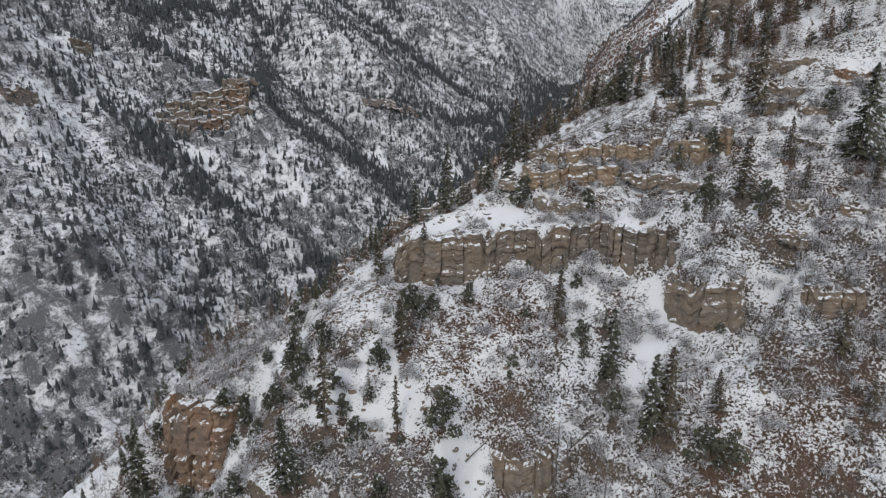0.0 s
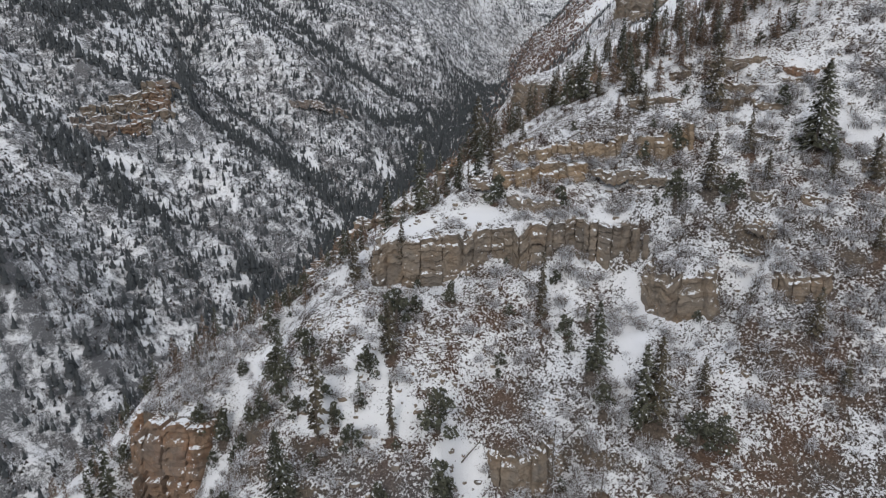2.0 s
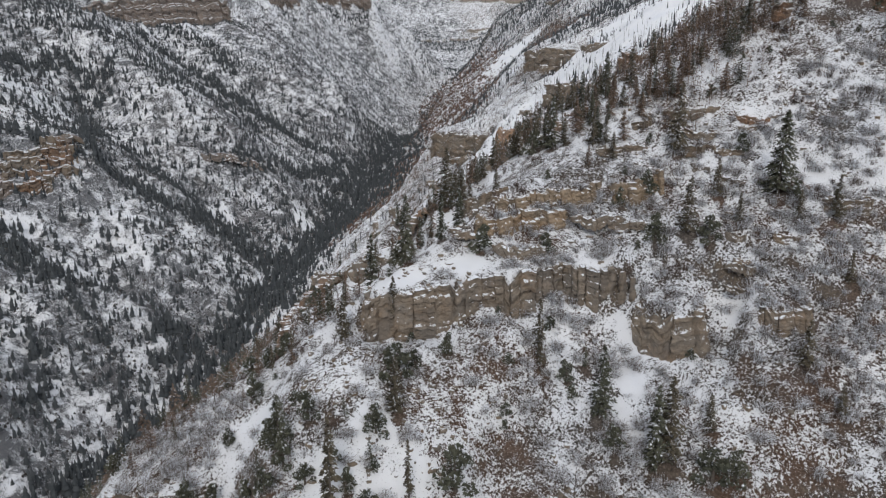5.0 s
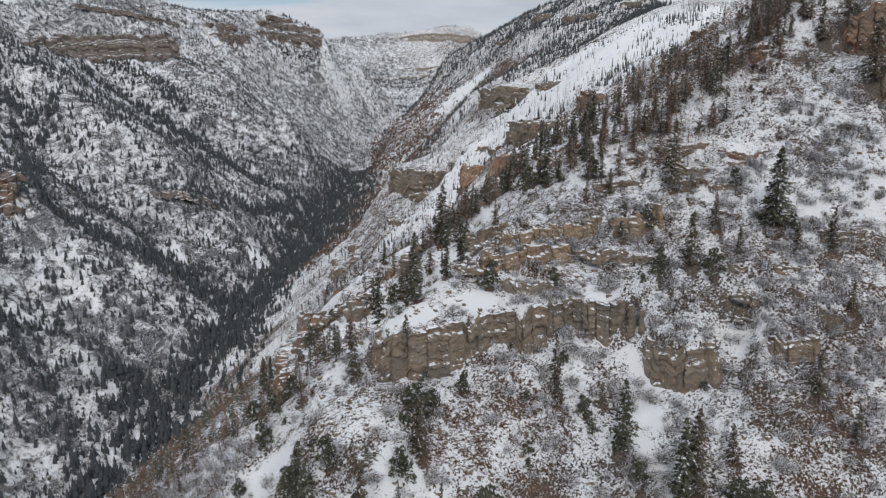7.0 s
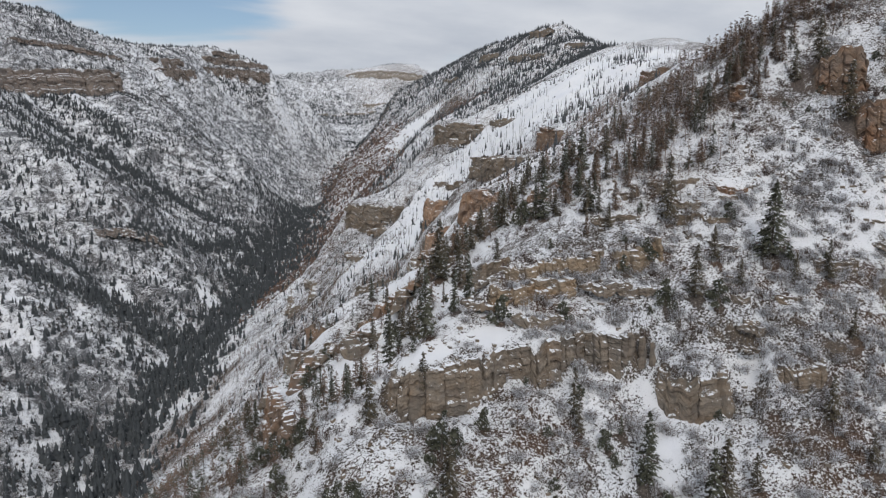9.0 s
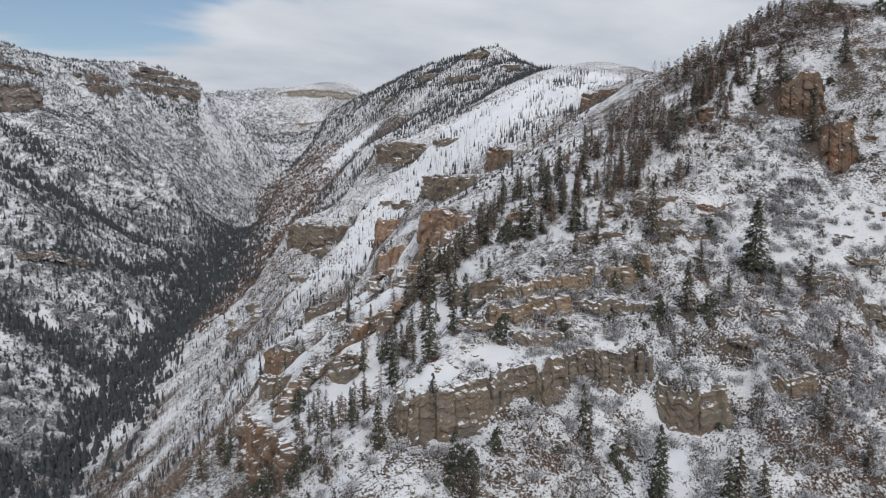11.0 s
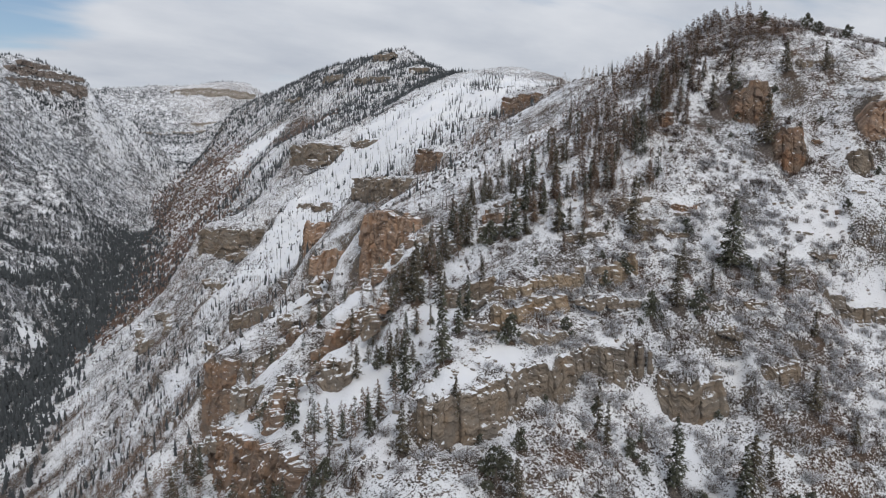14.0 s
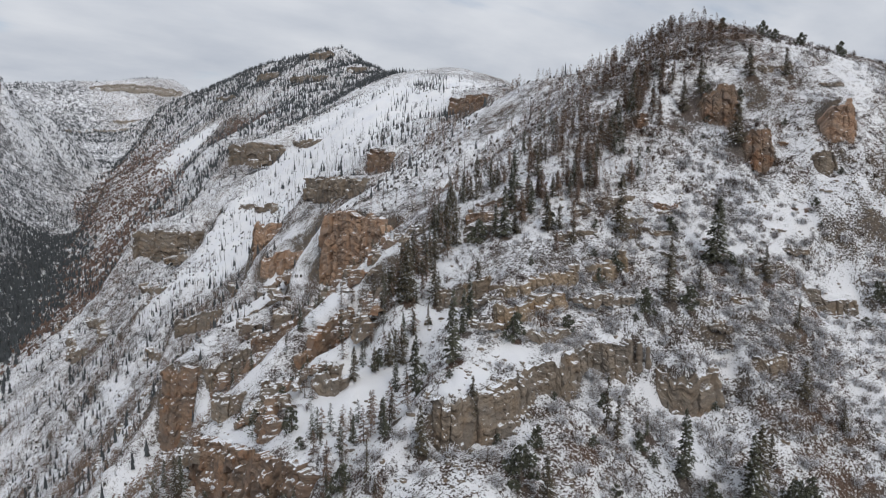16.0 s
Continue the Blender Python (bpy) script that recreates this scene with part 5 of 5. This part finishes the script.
top_belt = np.array([b for k, b in enumerate(belt) if b[0] >= 118 and (k % 5 < 3)])
belt_h = rng.uniform(3, 7.5, len(top_belt))
joined("hilltop_pines", [plain_conifer(py_rng) for _ in range(7)], top_belt[:, 0], top_belt[:, 1], ground_height(top_belt[:, 0], top_belt[:, 1]) - 0.1, belt_h, belt_h * rng.uniform(0.9, 1.3, len(top_belt)), BROWN_NEEDLE, rng, "dense belt of dry brown conifers on the hilltop", "trees")

def toe_keep(x, y):
    d = smooth(-5, -45, x + 0.25 * (y - 200)) * (0.75 + 0.5 * fbm(x, y, 16, 3, 811))
    return np.clip(d + 0.08 + 0.22 * fbm(x, y, 22, 3, 815), 0, 1) * smooth(168, 185, y) * (1 - np.exp(-(((x - 14) / 12) ** 2 + ((y - 180) / 16) ** 2)))


tx, ty = scatter(1500, -125, 70, 165, 310, toe_keep)
hh = rng.uniform(2.5, 8.0, len(tx))
tz = ground_height(tx, ty) - 0.1
dry = rng.random(len(tx)) < 0.55
slim_kits = [plain_conifer(py_rng, 26) for _ in range(7)]
for name, sel, mat, label in (("slope_pines", dry, BROWN_NEEDLE, "dry brown conifers down the side of the second spur"), ("slope_firs", ~dry, NEEDLE, "dark green firs down the side of the second spur")):
    joined(name, slim_kits, tx[sel], ty[sel], tz[sel], hh[sel], hh[sel] * rng.uniform(0.9, 1.3, sel.sum()), mat, rng, label, "trees")

# dry trees spilling down from the crest
tx = rng.uniform(60, 172, 190)
ty = np.interp(tx, CREST[:, 0], CREST[:, 1]) - np.abs(rng.normal(0, 11, 190)) + 2
keep = fbm(tx, ty, 18, 3, 831) > 0.16 - 0.22 * smooth(112, 140, tx)
tx, ty = tx[keep], ty[keep]
hh = rng.uniform(2.5, 8.5, len(tx))
joined("hillside_pines", slim_kits, tx, ty, ground_height(tx, ty) - 0.1, hh, hh * rng.uniform(0.9, 1.35, len(tx)), BROWN_NEEDLE, rng, "dry brown conifers below the crest", "trees")

# the thick of the belt behind the crest
tx = rng.uniform(66, 158, 190)
ty = np.interp(tx, CREST[:, 0], CREST[:, 1]) + rng.triangular(0, 18, 50, 190)
keep = fbm(tx, ty, 15, 3, 841) > 0.3 - 0.4 * smooth(70, 135, tx)
tx, ty = tx[keep], ty[keep]
hh = rng.uniform(3, 9.5, len(tx))
joined("belt_pines", slim_kits, tx, ty, ground_height(tx, ty) - 0.1, hh, hh * rng.uniform(0.95, 1.4, len(tx)), BROWN_NEEDLE, rng, "thick belt of dry brown conifers behind the crest", "trees")

# full-crowned dry pines along the edge and a little below it
for k in range(64):
    x = tree_rng.uniform(72, 136)
    y = float(np.interp(x, CREST[:, 0], CREST[:, 1])) + tree_rng.triangular(-14, 8, -1)
    if float(fbm(np.array([x]), np.array([y]), 13, 2, 861)[0]) > -0.1:
        plant("dry_pine" if tree_rng.random() < 0.8 else "crest_fir", x, y, tree_rng.uniform(4.5, 9.5), tree_rng)

# and down its lower end
for k in range(42):
    x = tree_rng.uniform(42, 92)
    y = float(np.interp(x, CREST[:, 0], CREST[:, 1])) + tree_rng.triangular(-7, 18, 3)
    if float(fbm(np.array([x]), np.array([y]), 11, 2, 867)[0]) > -0.12:
        plant(tree_rng.choice(("dry_pine", "dry_pine", "brown", "fir")), x, y, tree_rng.uniform(5, 10), tree_rng)

# taller ones against the sky
for k in range(46):
    x = tree_rng.uniform(84, 146)
    y = float(np.interp(x, CREST[:, 0], CREST[:, 1])) + tree_rng.uniform(-3, 7)
    plant("crest_pine" if tree_rng.random() < 0.7 else "crest_fir", x, y, tree_rng.uniform(6.5, 10.5) * (1 if x < 125 else 0.75), tree_rng)

# trees along the shaded edge of the lower spur
for k in range(75):
    x = tree_rng.uniform(-80, -8)
    y = float(np.interp(x, CREST[:, 0], CREST[:, 1])) + tree_rng.uniform(6, 34)
    plant("crest_pine" if tree_rng.random() < 0.65 else "crest_fir", x, y, tree_rng.uniform(4.5, 9), tree_rng)
# and down its toe
for k in range(46):
    x = tree_rng.uniform(-105, -20)
    y = float(np.interp(x, CREST[:, 0], CREST[:, 1])) + tree_rng.triangular(-9, 26, 3)
    plant(tree_rng.choice(("crest_pine", "crest_fir", "juniper", "thin")), x, y, tree_rng.uniform(2.5, 6.5), tree_rng)
# and over the ledges of the second spur
for k in range(60):
    x, y = tree_rng.uniform(-35, 100), tree_rng.uniform(180, 300)
    plant("crest_fir" if tree_rng.random() < 0.55 else "crest_pine", x, y, tree_rng.uniform(3.0, 7.5), tree_rng)
# the wooded gully between the crest and the second spur
GULLY = np.array([(92, 206), (76, 207), (60, 206), (45, 203), (32, 197), (22, 188), (13, 179), (5, 171), (-4, 164)], float)
for k in range(115):
    at = tree_rng.triangular(0, len(GULLY) - 1.001, 3.2)
    i = int(at)
    c = GULLY[i] + (GULLY[i + 1] - GULLY[i]) * (at - i)
    x, y = c[0] + tree_rng.gauss(0, 4.2), c[1] + tree_rng.gauss(0, 5.5)
    if math.hypot((x - 17) / 3.5, (y - 173) / 9) > 1:
        plant(tree_rng.choice(("crest_fir", "brown", "brown", "crest_pine")), x, y, tree_rng.uniform(4.5, 10.5), tree_rng)
# small trees over the snow below it
for k in range(48):
    x, y = tree_rng.uniform(-32, 18), tree_rng.uniform(164, 212)
    plant(tree_rng.choice(("crest_fir", "juniper", "thin", "crest_pine")), x, y, tree_rng.uniform(2.0, 6.5), tree_rng)
# small trees over the lower spur
for k in range(26):
    x, y = tree_rng.uniform(-60, -12), tree_rng.uniform(99, 132)
    plant(tree_rng.choice(("juniper", "juniper", "crest_fir", "thin")), x, y, tree_rng.uniform(2.0, 5.5), tree_rng)
# low junipers here and there on the south face
for k in range(46):
    x, y = tree_rng.uniform(-30, 150), tree_rng.uniform(92, 160)
    plant("juniper", x, y, tree_rng.uniform(1.6, 3.8), tree_rng)

# distant conifers: thick belts down the side gullies, thinner between
BELTS = {
    "first_gully": ([(-483, 803), (-430, 807), (-379, 810), (-318, 778), (-286, 765), (-239, 730)], 15),
    "second_gully": ([(-426, 973), (-375, 966), (-304, 940), (-254, 930), (-201, 925), (-139, 911), (-86, 892), (-30, 870)], 12),
    "side_gully": ([(-274, 1225), (-277, 1183), (-298, 1153), (-275, 1050), (-246, 940)], 11),
    "side_branch": ([(-340, 1240), (-315, 1196), (-301, 1152)], 11),
    "third_gully": ([(-253, 1426), (-190, 1467), (-112, 1390), (-52, 1330), (0, 1290), (70, 1282), (150, 1290)], 13),
    "rim_forest": ([(-480, 1030), (-440, 1050), (-408, 1149), (-349, 1235), (-273, 1205)], 16),
    "knob_flank": ([(-65, 1092), (7, 1130), (94, 1240), (106, 1171)], 18),
    "butte_foot": ([(150, 1995), (208, 1985), (268, 2040)], 22),
    "wall_foot": ([(-230, 1545), (-171, 1522), (-123, 1495), (-90, 1440)], 14),
    "stand": ([(-320, 523), (-305, 539), (-292, 540)], 13),
    "low_slope": ([(-253, 485), (-252, 507), (-226, 578), (-241, 634)], 7),
    "low_grove": ([(-150, 700), (-98, 690), (-132, 647), (-78, 605)], 24),
    "valley_foot": ([(-190, 480), (-120, 620), (-60, 740), (-25, 827)], 24),
    "valley_floor": ([(-25, 827), (31, 935), (96, 1126), (186, 1364), (290, 1600)], 34),
}


def belt_weight(x, y):
    w = np.zeros(x.shape)
    for line, half in BELTS.values():
        best = np.full(x.shape, 1e9)
        for a, b in zip(line, line[1:]):
            dx, dy = b[0] - a[0], b[1] - a[1]
            t = np.clip(((x - a[0]) * dx + (y - a[1]) * dy) / (dx * dx + dy * dy), 0, 1)
            best = np.minimum(best, np.hypot(x - a[0] - t * dx, y - a[1] - t * dy))
        w = np.maximum(w, np.exp(-(best / half) ** 2))
    return w


def west_keep(x, y):
    a, b = (x - 0.9 * y) / 1.345, (0.9 * x + y) / 1.345
    k = 0.27 + 0.45 * smooth(0.0, 0.5, fbm(b, a * 0.28, 70, 4, 201))
    thal = np.interp(y, VALLEY_Y, VALLEY_X)
    return np.clip((k + 1.0 * belt_weight(x, y) * (0.75 + 0.9 * fbm(x, y, 22, 2, 77))) * (1 - 0.5 * smooth(-330, -430, x) * smooth(1080, 960, y)) * smooth(95, 50, x - thal), 0, 1)


kits = [far_tree_kit(py_rng) for _ in range(8)]
tx, ty = scatter(84000, -700, 480, 250, 2150, west_keep)
hh = (rng.uniform(3, 11, len(tx)) + 8 * belt_weight(tx, ty) * rng.random(len(tx))) * 1.2 * (1 - 0.35 * smooth(1350, 1600, ty))
joined("distant_conifers", kits, tx, ty, ground_height(tx, ty) - 0.5, hh, hh * rng.uniform(1.05, 1.6, len(tx)), HAZE_NEEDLE, rng, "conifers scattered over the far canyon wall, needles tinted blue-grey for haze", "trees")

# conifers on the east side: scattered over the ledges, thicker in the folds
def east_keep(x, y):
    thal = np.interp(y, VALLEY_Y, VALLEY_X)
    east = smooth(10, 60, x - thal)
    clear = 1 - np.exp(-(((x - 375) / 130) ** 2 + ((y - 680) / 180) ** 2))
    return east * clear * np.clip(0.10 + 0.55 * smooth(0.0, 0.5, fbm(x, y, 70, 4, 301)), 0, 1) * smooth(285, 330, y) * (1 - 0.55 * np.exp(-(((x - 265) / 75) ** 2 + ((y - 360) / 110) ** 2) ** 2))


tx, ty = scatter(9000, -150, 460, 170, 1000, east_keep)
hh = rng.uniform(3.5, 10, len(tx))
joined("ledge_conifers", kits, tx, ty, ground_height(tx, ty) - 0.3, hh, hh * rng.uniform(0.6, 0.95, len(tx)), HAZE_NEEDLE, rng, "dark conifers scattered over the ledges, needles tinted blue-grey for haze", "trees")
PEAK = np.array(LAND["peak_ridge"], float)


def peak_keep(x, y):
    off = x - np.interp(y, PEAK[:, 1], PEAK[:, 0])
    off_floor = x - np.interp(y, VALLEY_Y, VALLEY_X)
    open_side = 1 - 0.85 * smooth(30, 60, off_floor) * smooth(260, 190, off_floor) * smooth(1150, 1300, y) * smooth(2100, 1950, y)
    open_side = open_side * (1 - 0.9 * np.exp(-(((x - 505) / 75) ** 2 + ((y - 1465) / 55) ** 2) ** 2))
    return open_side * np.clip(1.7 * east_keep(x, y) + 0.9 * np.exp(-((off + 60) / 100) ** 2) * (0.55 + 1.1 * fbm(x, y, 50, 3, 305)), 0, 1)


tx, ty = scatter(38000, 150, 1000, 900, 2300, peak_keep)
hh = rng.uniform(4, 12, len(tx))
joined("rim_conifers", kits, tx, ty, ground_height(tx, ty) - 0.3, hh, hh * rng.uniform(0.75, 1.1, len(tx)), HAZE_NEEDLE, rng, "dark conifers on the distant ridge", "trees")


def mesa_keep(x, y):
    woods = np.exp(-(((x - 760) / 190) ** 2 + ((y - 3180) / 110) ** 2) ** 2) + np.exp(-(((x - 720) / 130) ** 2 + ((y - 2900) / 150) ** 2) ** 2)
    return np.clip(0.08 + 0.6 * smooth(0.0, 0.3, fbm(x, y, 160, 4, 401)) + 0.9 * woods, 0, 1)


tx, ty = scatter(22000, -700, 1500, 2050, 3700, mesa_keep)
hh = rng.uniform(6, 12, len(tx))
joined("mesa_conifers", kits, tx, ty, ground_height(tx, ty) - 0.3, hh, hh * 1.6, HAZE_NEEDLE, rng, "dark conifers on the far mesas", "trees")

# dry conifers in rows down the slope beyond the second spur
def row_keep(x, y):
    a, b = (x + 0.55 * y) / 1.141, (y - 0.55 * x) / 1.141
    return smooth(15, 60, x - np.interp(y, VALLEY_Y, VALLEY_X)) * smooth(60, -10, x - 0.28 * (y - 180)) * np.clip(0.36 + 1.9 * fbm(b, a * 0.25, 18, 4, 311), 0, 1)


tx, ty = scatter(15000, -160, 210, 215, 760, row_keep)
hh = rng.uniform(2.5, 8, len(tx))
joined("row_conifers", slim_kits, tx, ty, ground_height(tx, ty) - 0.2, hh, hh * rng.uniform(0.8, 1.2, len(tx)), BROWN_NEEDLE, rng, "dry brown conifers in rows down the snowy slope", "trees")

# dry conifers over the saddle behind the crest
tx, ty = scatter(4200, 92, 340, 200, 450, lambda x, y: np.clip(0.10 + 1.3 * fbm(x, y, 30, 3, 317), 0, 1))
hh = rng.uniform(3, 9, len(tx))
joined("saddle_pines", slim_kits, tx, ty, ground_height(tx, ty) - 0.2, hh, hh * rng.uniform(0.8, 1.2, len(tx)), BROWN_NEEDLE, rng, "dry brown conifers over the snowy saddle", "trees")


# dark conifers edging the open snow
def edge_row(line, count, spread):
    t = rng.uniform(0, len(line) - 1.001, count)
    i = t.astype(int)
    q = np.array(line, float)
    c = q[i] + (q[i + 1] - q[i]) * (t - i)[:, None]
    return c[:, 0] + rng.normal(0, spread, count), c[:, 1] + rng.normal(0, spread, count)


edges = [edge_row([(515, 705), (490, 683), (440, 640), (386, 610), (334, 571)], 190, 15), edge_row([(513, 767), (450, 745), (394, 726), (350, 730)], 60, 9), edge_row([(365, 735), (337, 762), (300, 770)], 30, 10)]
tx, ty = np.concatenate([e[0] for e in edges]), np.concatenate([e[1] for e in edges])
hh = rng.uniform(4, 10, len(tx))
joined("snow_edge_conifers", kits, tx, ty, ground_height(tx, ty) - 0.3, hh, hh * rng.uniform(0.34, 0.6, len(tx)), HAZE_NEEDLE, rng, "dark narrow conifers edging the open snow", "trees")

# burnt trunks standing in the open snow
trunk_kits = [bare_trunk_kit(py_rng) for _ in range(6)]


def burnt_keep(x, y):
    return np.clip(0.9 * np.exp(-(((x - 260) / 170) ** 2 + ((y - 620) / 230) ** 2)) + 0.25 * smooth(400, 320, x), 0, 1) * smooth(230, 330, y) * (1 - 0.95 * np.exp(-(((x - 265) / 75) ** 2 + ((y - 360) / 110) ** 2) ** 2)) * (1 - 0.82 * np.exp(-(((x - 410) / 95) ** 2 + ((y - 690) / 110) ** 2) ** 2))


tx, ty = scatter(5200, 20, 560, 240, 1100, burnt_keep)
hh = rng.uniform(5, 11, len(tx))
joined("burnt_trunks", trunk_kits, tx, ty, ground_height(tx, ty), hh, hh * 1.6, BARK, rng, "thin black burnt tree trunks standing in snow", "trees")

# leafless scrub over the near hillside, in thickets
scrub_kits = [scrub_kit(py_rng, 28, 0.8) for _ in range(8)]


def scrub_keep(x, y):
    d = 0.42 + 0.75 * fbm(x, y, 14, 3, 501) + 0.25 * fbm(x, y, 5, 2, 511)
    for ox, oy, rx, ry, more in OPEN_SNOW:
        if ry < 18:
            d = d - 0.9 * more * np.exp(-(((x - ox) / rx) ** 2 + ((y - oy) / ry) ** 2) ** 2)
    return np.clip(d * (1 - 0.45 * smooth(170, 190, y)), 0.01, 1)


tx, ty = scatter(13000, -90, 205, 80, 262, scrub_keep)
hh = rng.uniform(0.8, 2.3, len(tx)) * (0.75 + 0.5 * rng.random(len(tx)) ** 2)
russet = smooth(0.1, 0.3, fbm(tx, ty, 22, 2, 521) + 0.25 * np.exp(-(((tx - 130) / 35) ** 2 + ((ty - 160) / 22) ** 2))) > rng.random(len(tx))
hz = ground_height(tx, ty) - 0.05
for name, sel, mat, label in (("scrub", ~russet, TWIG, "leafless grey oak scrub dusted with snow"), ("russet_scrub", russet, RUSSET_TWIG, "leafless russet scrub on the hillside")):
    joined(name, scrub_kits, tx[sel], ty[sel], hz[sel], hh[sel], hh[sel] * rng.uniform(1.0, 1.6, sel.sum()), mat, rng, label, "shrubs")

thicket_kits = [scrub_kit(py_rng, 84, 0.46) for _ in range(6)]
tx, ty = scatter(2600, -60, 120, 84, 150, lambda x, y: np.clip(0.9 * scrub_keep(x, y), 0, 1))
hh = rng.uniform(1.7, 2.9, len(tx))
joined("oak_thicket", thicket_kits, tx, ty, ground_height(tx, ty) - 0.1, hh, hh * rng.uniform(1.1, 1.6, len(tx)), TWIG, rng, "large grey leafless oak thickets dusted with snow", "shrubs")

# low brush on the far slopes
def clump_kit(r):
    """A distant bush, height 1: a rough tuft of leaning faces."""
    v, f = [], []
    for k in range(5):
        a = r.uniform(0, 6.283)
        w, o = r.uniform(0.25, 0.5), r.uniform(0, 0.35)
        i = len(v)
        v += [(o * math.cos(a) - w * math.sin(a), o * math.sin(a) + w * math.cos(a), -0.15), (o * math.cos(a) + w * math.sin(a), o * math.sin(a) - w * math.cos(a), -0.15), (1.3 * o * math.cos(a), 1.3 * o * math.sin(a), r.uniform(0.6, 1.1))]
        f.append((i, i + 1, i + 2))
    return np.array(v), np.array(f)


clump_kits = [clump_kit(py_rng) for _ in range(8)]
tx, ty = scatter(130000, -640, 380, 250, 1800, lambda x, y: smooth(20, -30, x - np.interp(y, VALLEY_Y, VALLEY_X)) * np.clip(0.45 + 0.9 * fbm(x, y, 50, 4, 601), 0, 1))
hh = rng.uniform(0.8, 2.8, len(tx))
joined("west_brush", clump_kits, tx, ty, ground_height(tx, ty), hh, hh * 1.3, BRUSH, rng, "grey brush scattered over the snowy far wall", "shrubs")
tx, ty = scatter(30000, -60, 480, 240, 1050, lambda x, y: smooth(0, 40, x - np.interp(y, VALLEY_Y, VALLEY_X)) * np.clip(0.30 + 0.8 * fbm(x, y, 40, 4, 611), 0, 1) * (1 - 0.9 * np.exp(-(((x - 375) / 110) ** 2 + ((y - 680) / 160) ** 2))))
hh = rng.uniform(0.6, 2.0, len(tx))
joined("ledge_brush", clump_kits, tx, ty, ground_height(tx, ty), hh, hh * 1.3, BRUSH, rng, "grey-brown brush over the snowy ledges", "shrubs")
tx, ty = scatter(34000, 40, 620, 850, 2100, lambda x, y: smooth(5, 25, x - np.interp(y, VALLEY_Y, VALLEY_X)) * np.maximum(smooth(270, 150, x - np.interp(y, VALLEY_Y, VALLEY_X)) * np.clip(0.8 + 0.8 * fbm(x, y, 90, 4, 621), 0, 1), np.exp(-(((x - 560) / 45) ** 2 + ((y - 1310) / 80) ** 2) ** 2)))
hh = rng.uniform(1.6, 4.2, len(tx))
joined("russet_brush", clump_kits, tx, ty, ground_height(tx, ty), hh, hh * 1.6, RED_BRUSH, rng, "russet leafless brush low on the east wall", "shrubs")

# flat broken slabs and stones lying along the ledges
def slab_kit(r):
    """A split sandstone slab, one wide, bevelled by uneven corners."""
    v, f = [], []
    n = r.choice([5, 6, 7])
    for lvl, (z, q) in enumerate(((-0.5, 1.0), (0.16, 0.96), (0.26, 0.78))):
        for s in range(n):
            a = 2 * math.pi * s / n + r.uniform(-0.25, 0.25)
            d = 0.5 * q * r.uniform(0.7, 1.1)
            v.append((d * math.cos(a), d * 0.65 * math.sin(a), z + r.uniform(-0.04, 0.04)))
    for lvl in range(2):
        for s in range(n):
            t = (s + 1) % n
            a, b, c, d = lvl * n + s, lvl * n + t, (lvl + 1) * n + t, (lvl + 1) * n + s
            f += [(a, b, c), (a, c, d)]
    f += [(2 * n, 2 * n + s, 2 * n + s + 1) for s in range(1, n - 1)]
    return np.array(v), np.array(f)


slab_kits = [slab_kit(py_rng) for _ in range(9)]
tx, ty = scatter(10500, -75, 165, 84, 300, lambda x, y: np.clip(0.25 + 1.1 * fbm(x, y, 20, 3, 701) + 0.7 * np.exp(-(((x - 26) / 26) ** 2 + ((y - 143) / 7) ** 2)), 0.03, 1))
hh = rng.uniform(0.2, 0.95, len(tx)) ** 2 + 0.2
joined("broken_slabs", slab_kits, tx, ty, ground_height(tx, ty), hh * rng.uniform(0.45, 1.0, len(tx)), hh * rng.uniform(1.2, 2.6, len(tx)), TAN_ROCK, rng, "flat broken sandstone slabs topped with snow", "rocks")


# ---- fallen logs ----
def fallen_log(x, y, length, turn, r):
    """A grey fallen trunk with broken limb stubs, lying down the slope."""
    z0 = float(ground_height(np.array([x]), np.array([y]))[0])
    dx, dy = math.cos(turn), math.sin(turn)
    z1 = float(ground_height(np.array([x + dx * length]), np.array([y + dy * length]))[0])
    bm = bmesh.new()
    rings = []
    for k in range(7):
        t = k / 6
        rad = 0.16 * (1 - 0.75 * t) * length / 6
        c = Vector((x + dx * length * t, y + dy * length * t, z0 + (z1 - z0) * t + rad * 0.6 + 0.12 * math.sin(t * 5 + turn)))
        rings.append([bm.verts.new(c + Vector((-dy * rad * math.cos(a), dx * rad * math.cos(a), rad * math.sin(a)))) for a in [6.283 * s / 6 for s in range(6)]])
    for a, b in zip(rings, rings[1:]):
        for s in range(6):
            bm.faces.new((a[s], a[(s + 1) % 6], b[(s + 1) % 6], b[s]))
    bm.faces.new(rings[0])
    for k in range(7):
        a = rings[r.randrange(1, 6)][r.randrange(6)].co
        tip = a + Vector((r.uniform(-1, 1), r.uniform(-1, 1), r.uniform(0.1, 1.1))) * 0.14 * length
        w = Vector((0.03, 0.03, 0))
        bm.faces.new([bm.verts.new(a - w), bm.verts.new(a + w), bm.verts.new(tip)])
    me = bpy.data.meshes.new("fallen_log")
    bm.to_mesh(me)
    bm.free()
    me.materials.append(BARK)
    return tagged(new("fallen_log", me), "grey fallen tree trunk lying in the snow", "log", "fallen logs")


for x, y, ln, turn in ((22, 101, 5, 0.4), (26, 97, 6, 1.9), (-20, 101, 5, -0.5), (-16, 104, 4, -0.9), (4, 100, 6, 0.7), (-8, 100, 4, 0.3), (36, 152, 7, 0.55), (60, 178, 8, 0.6), (10, 190, 5, 1.1), (58, 126, 4, 0.2)):
    fallen_log(x, y, ln, turn, tree_rng)
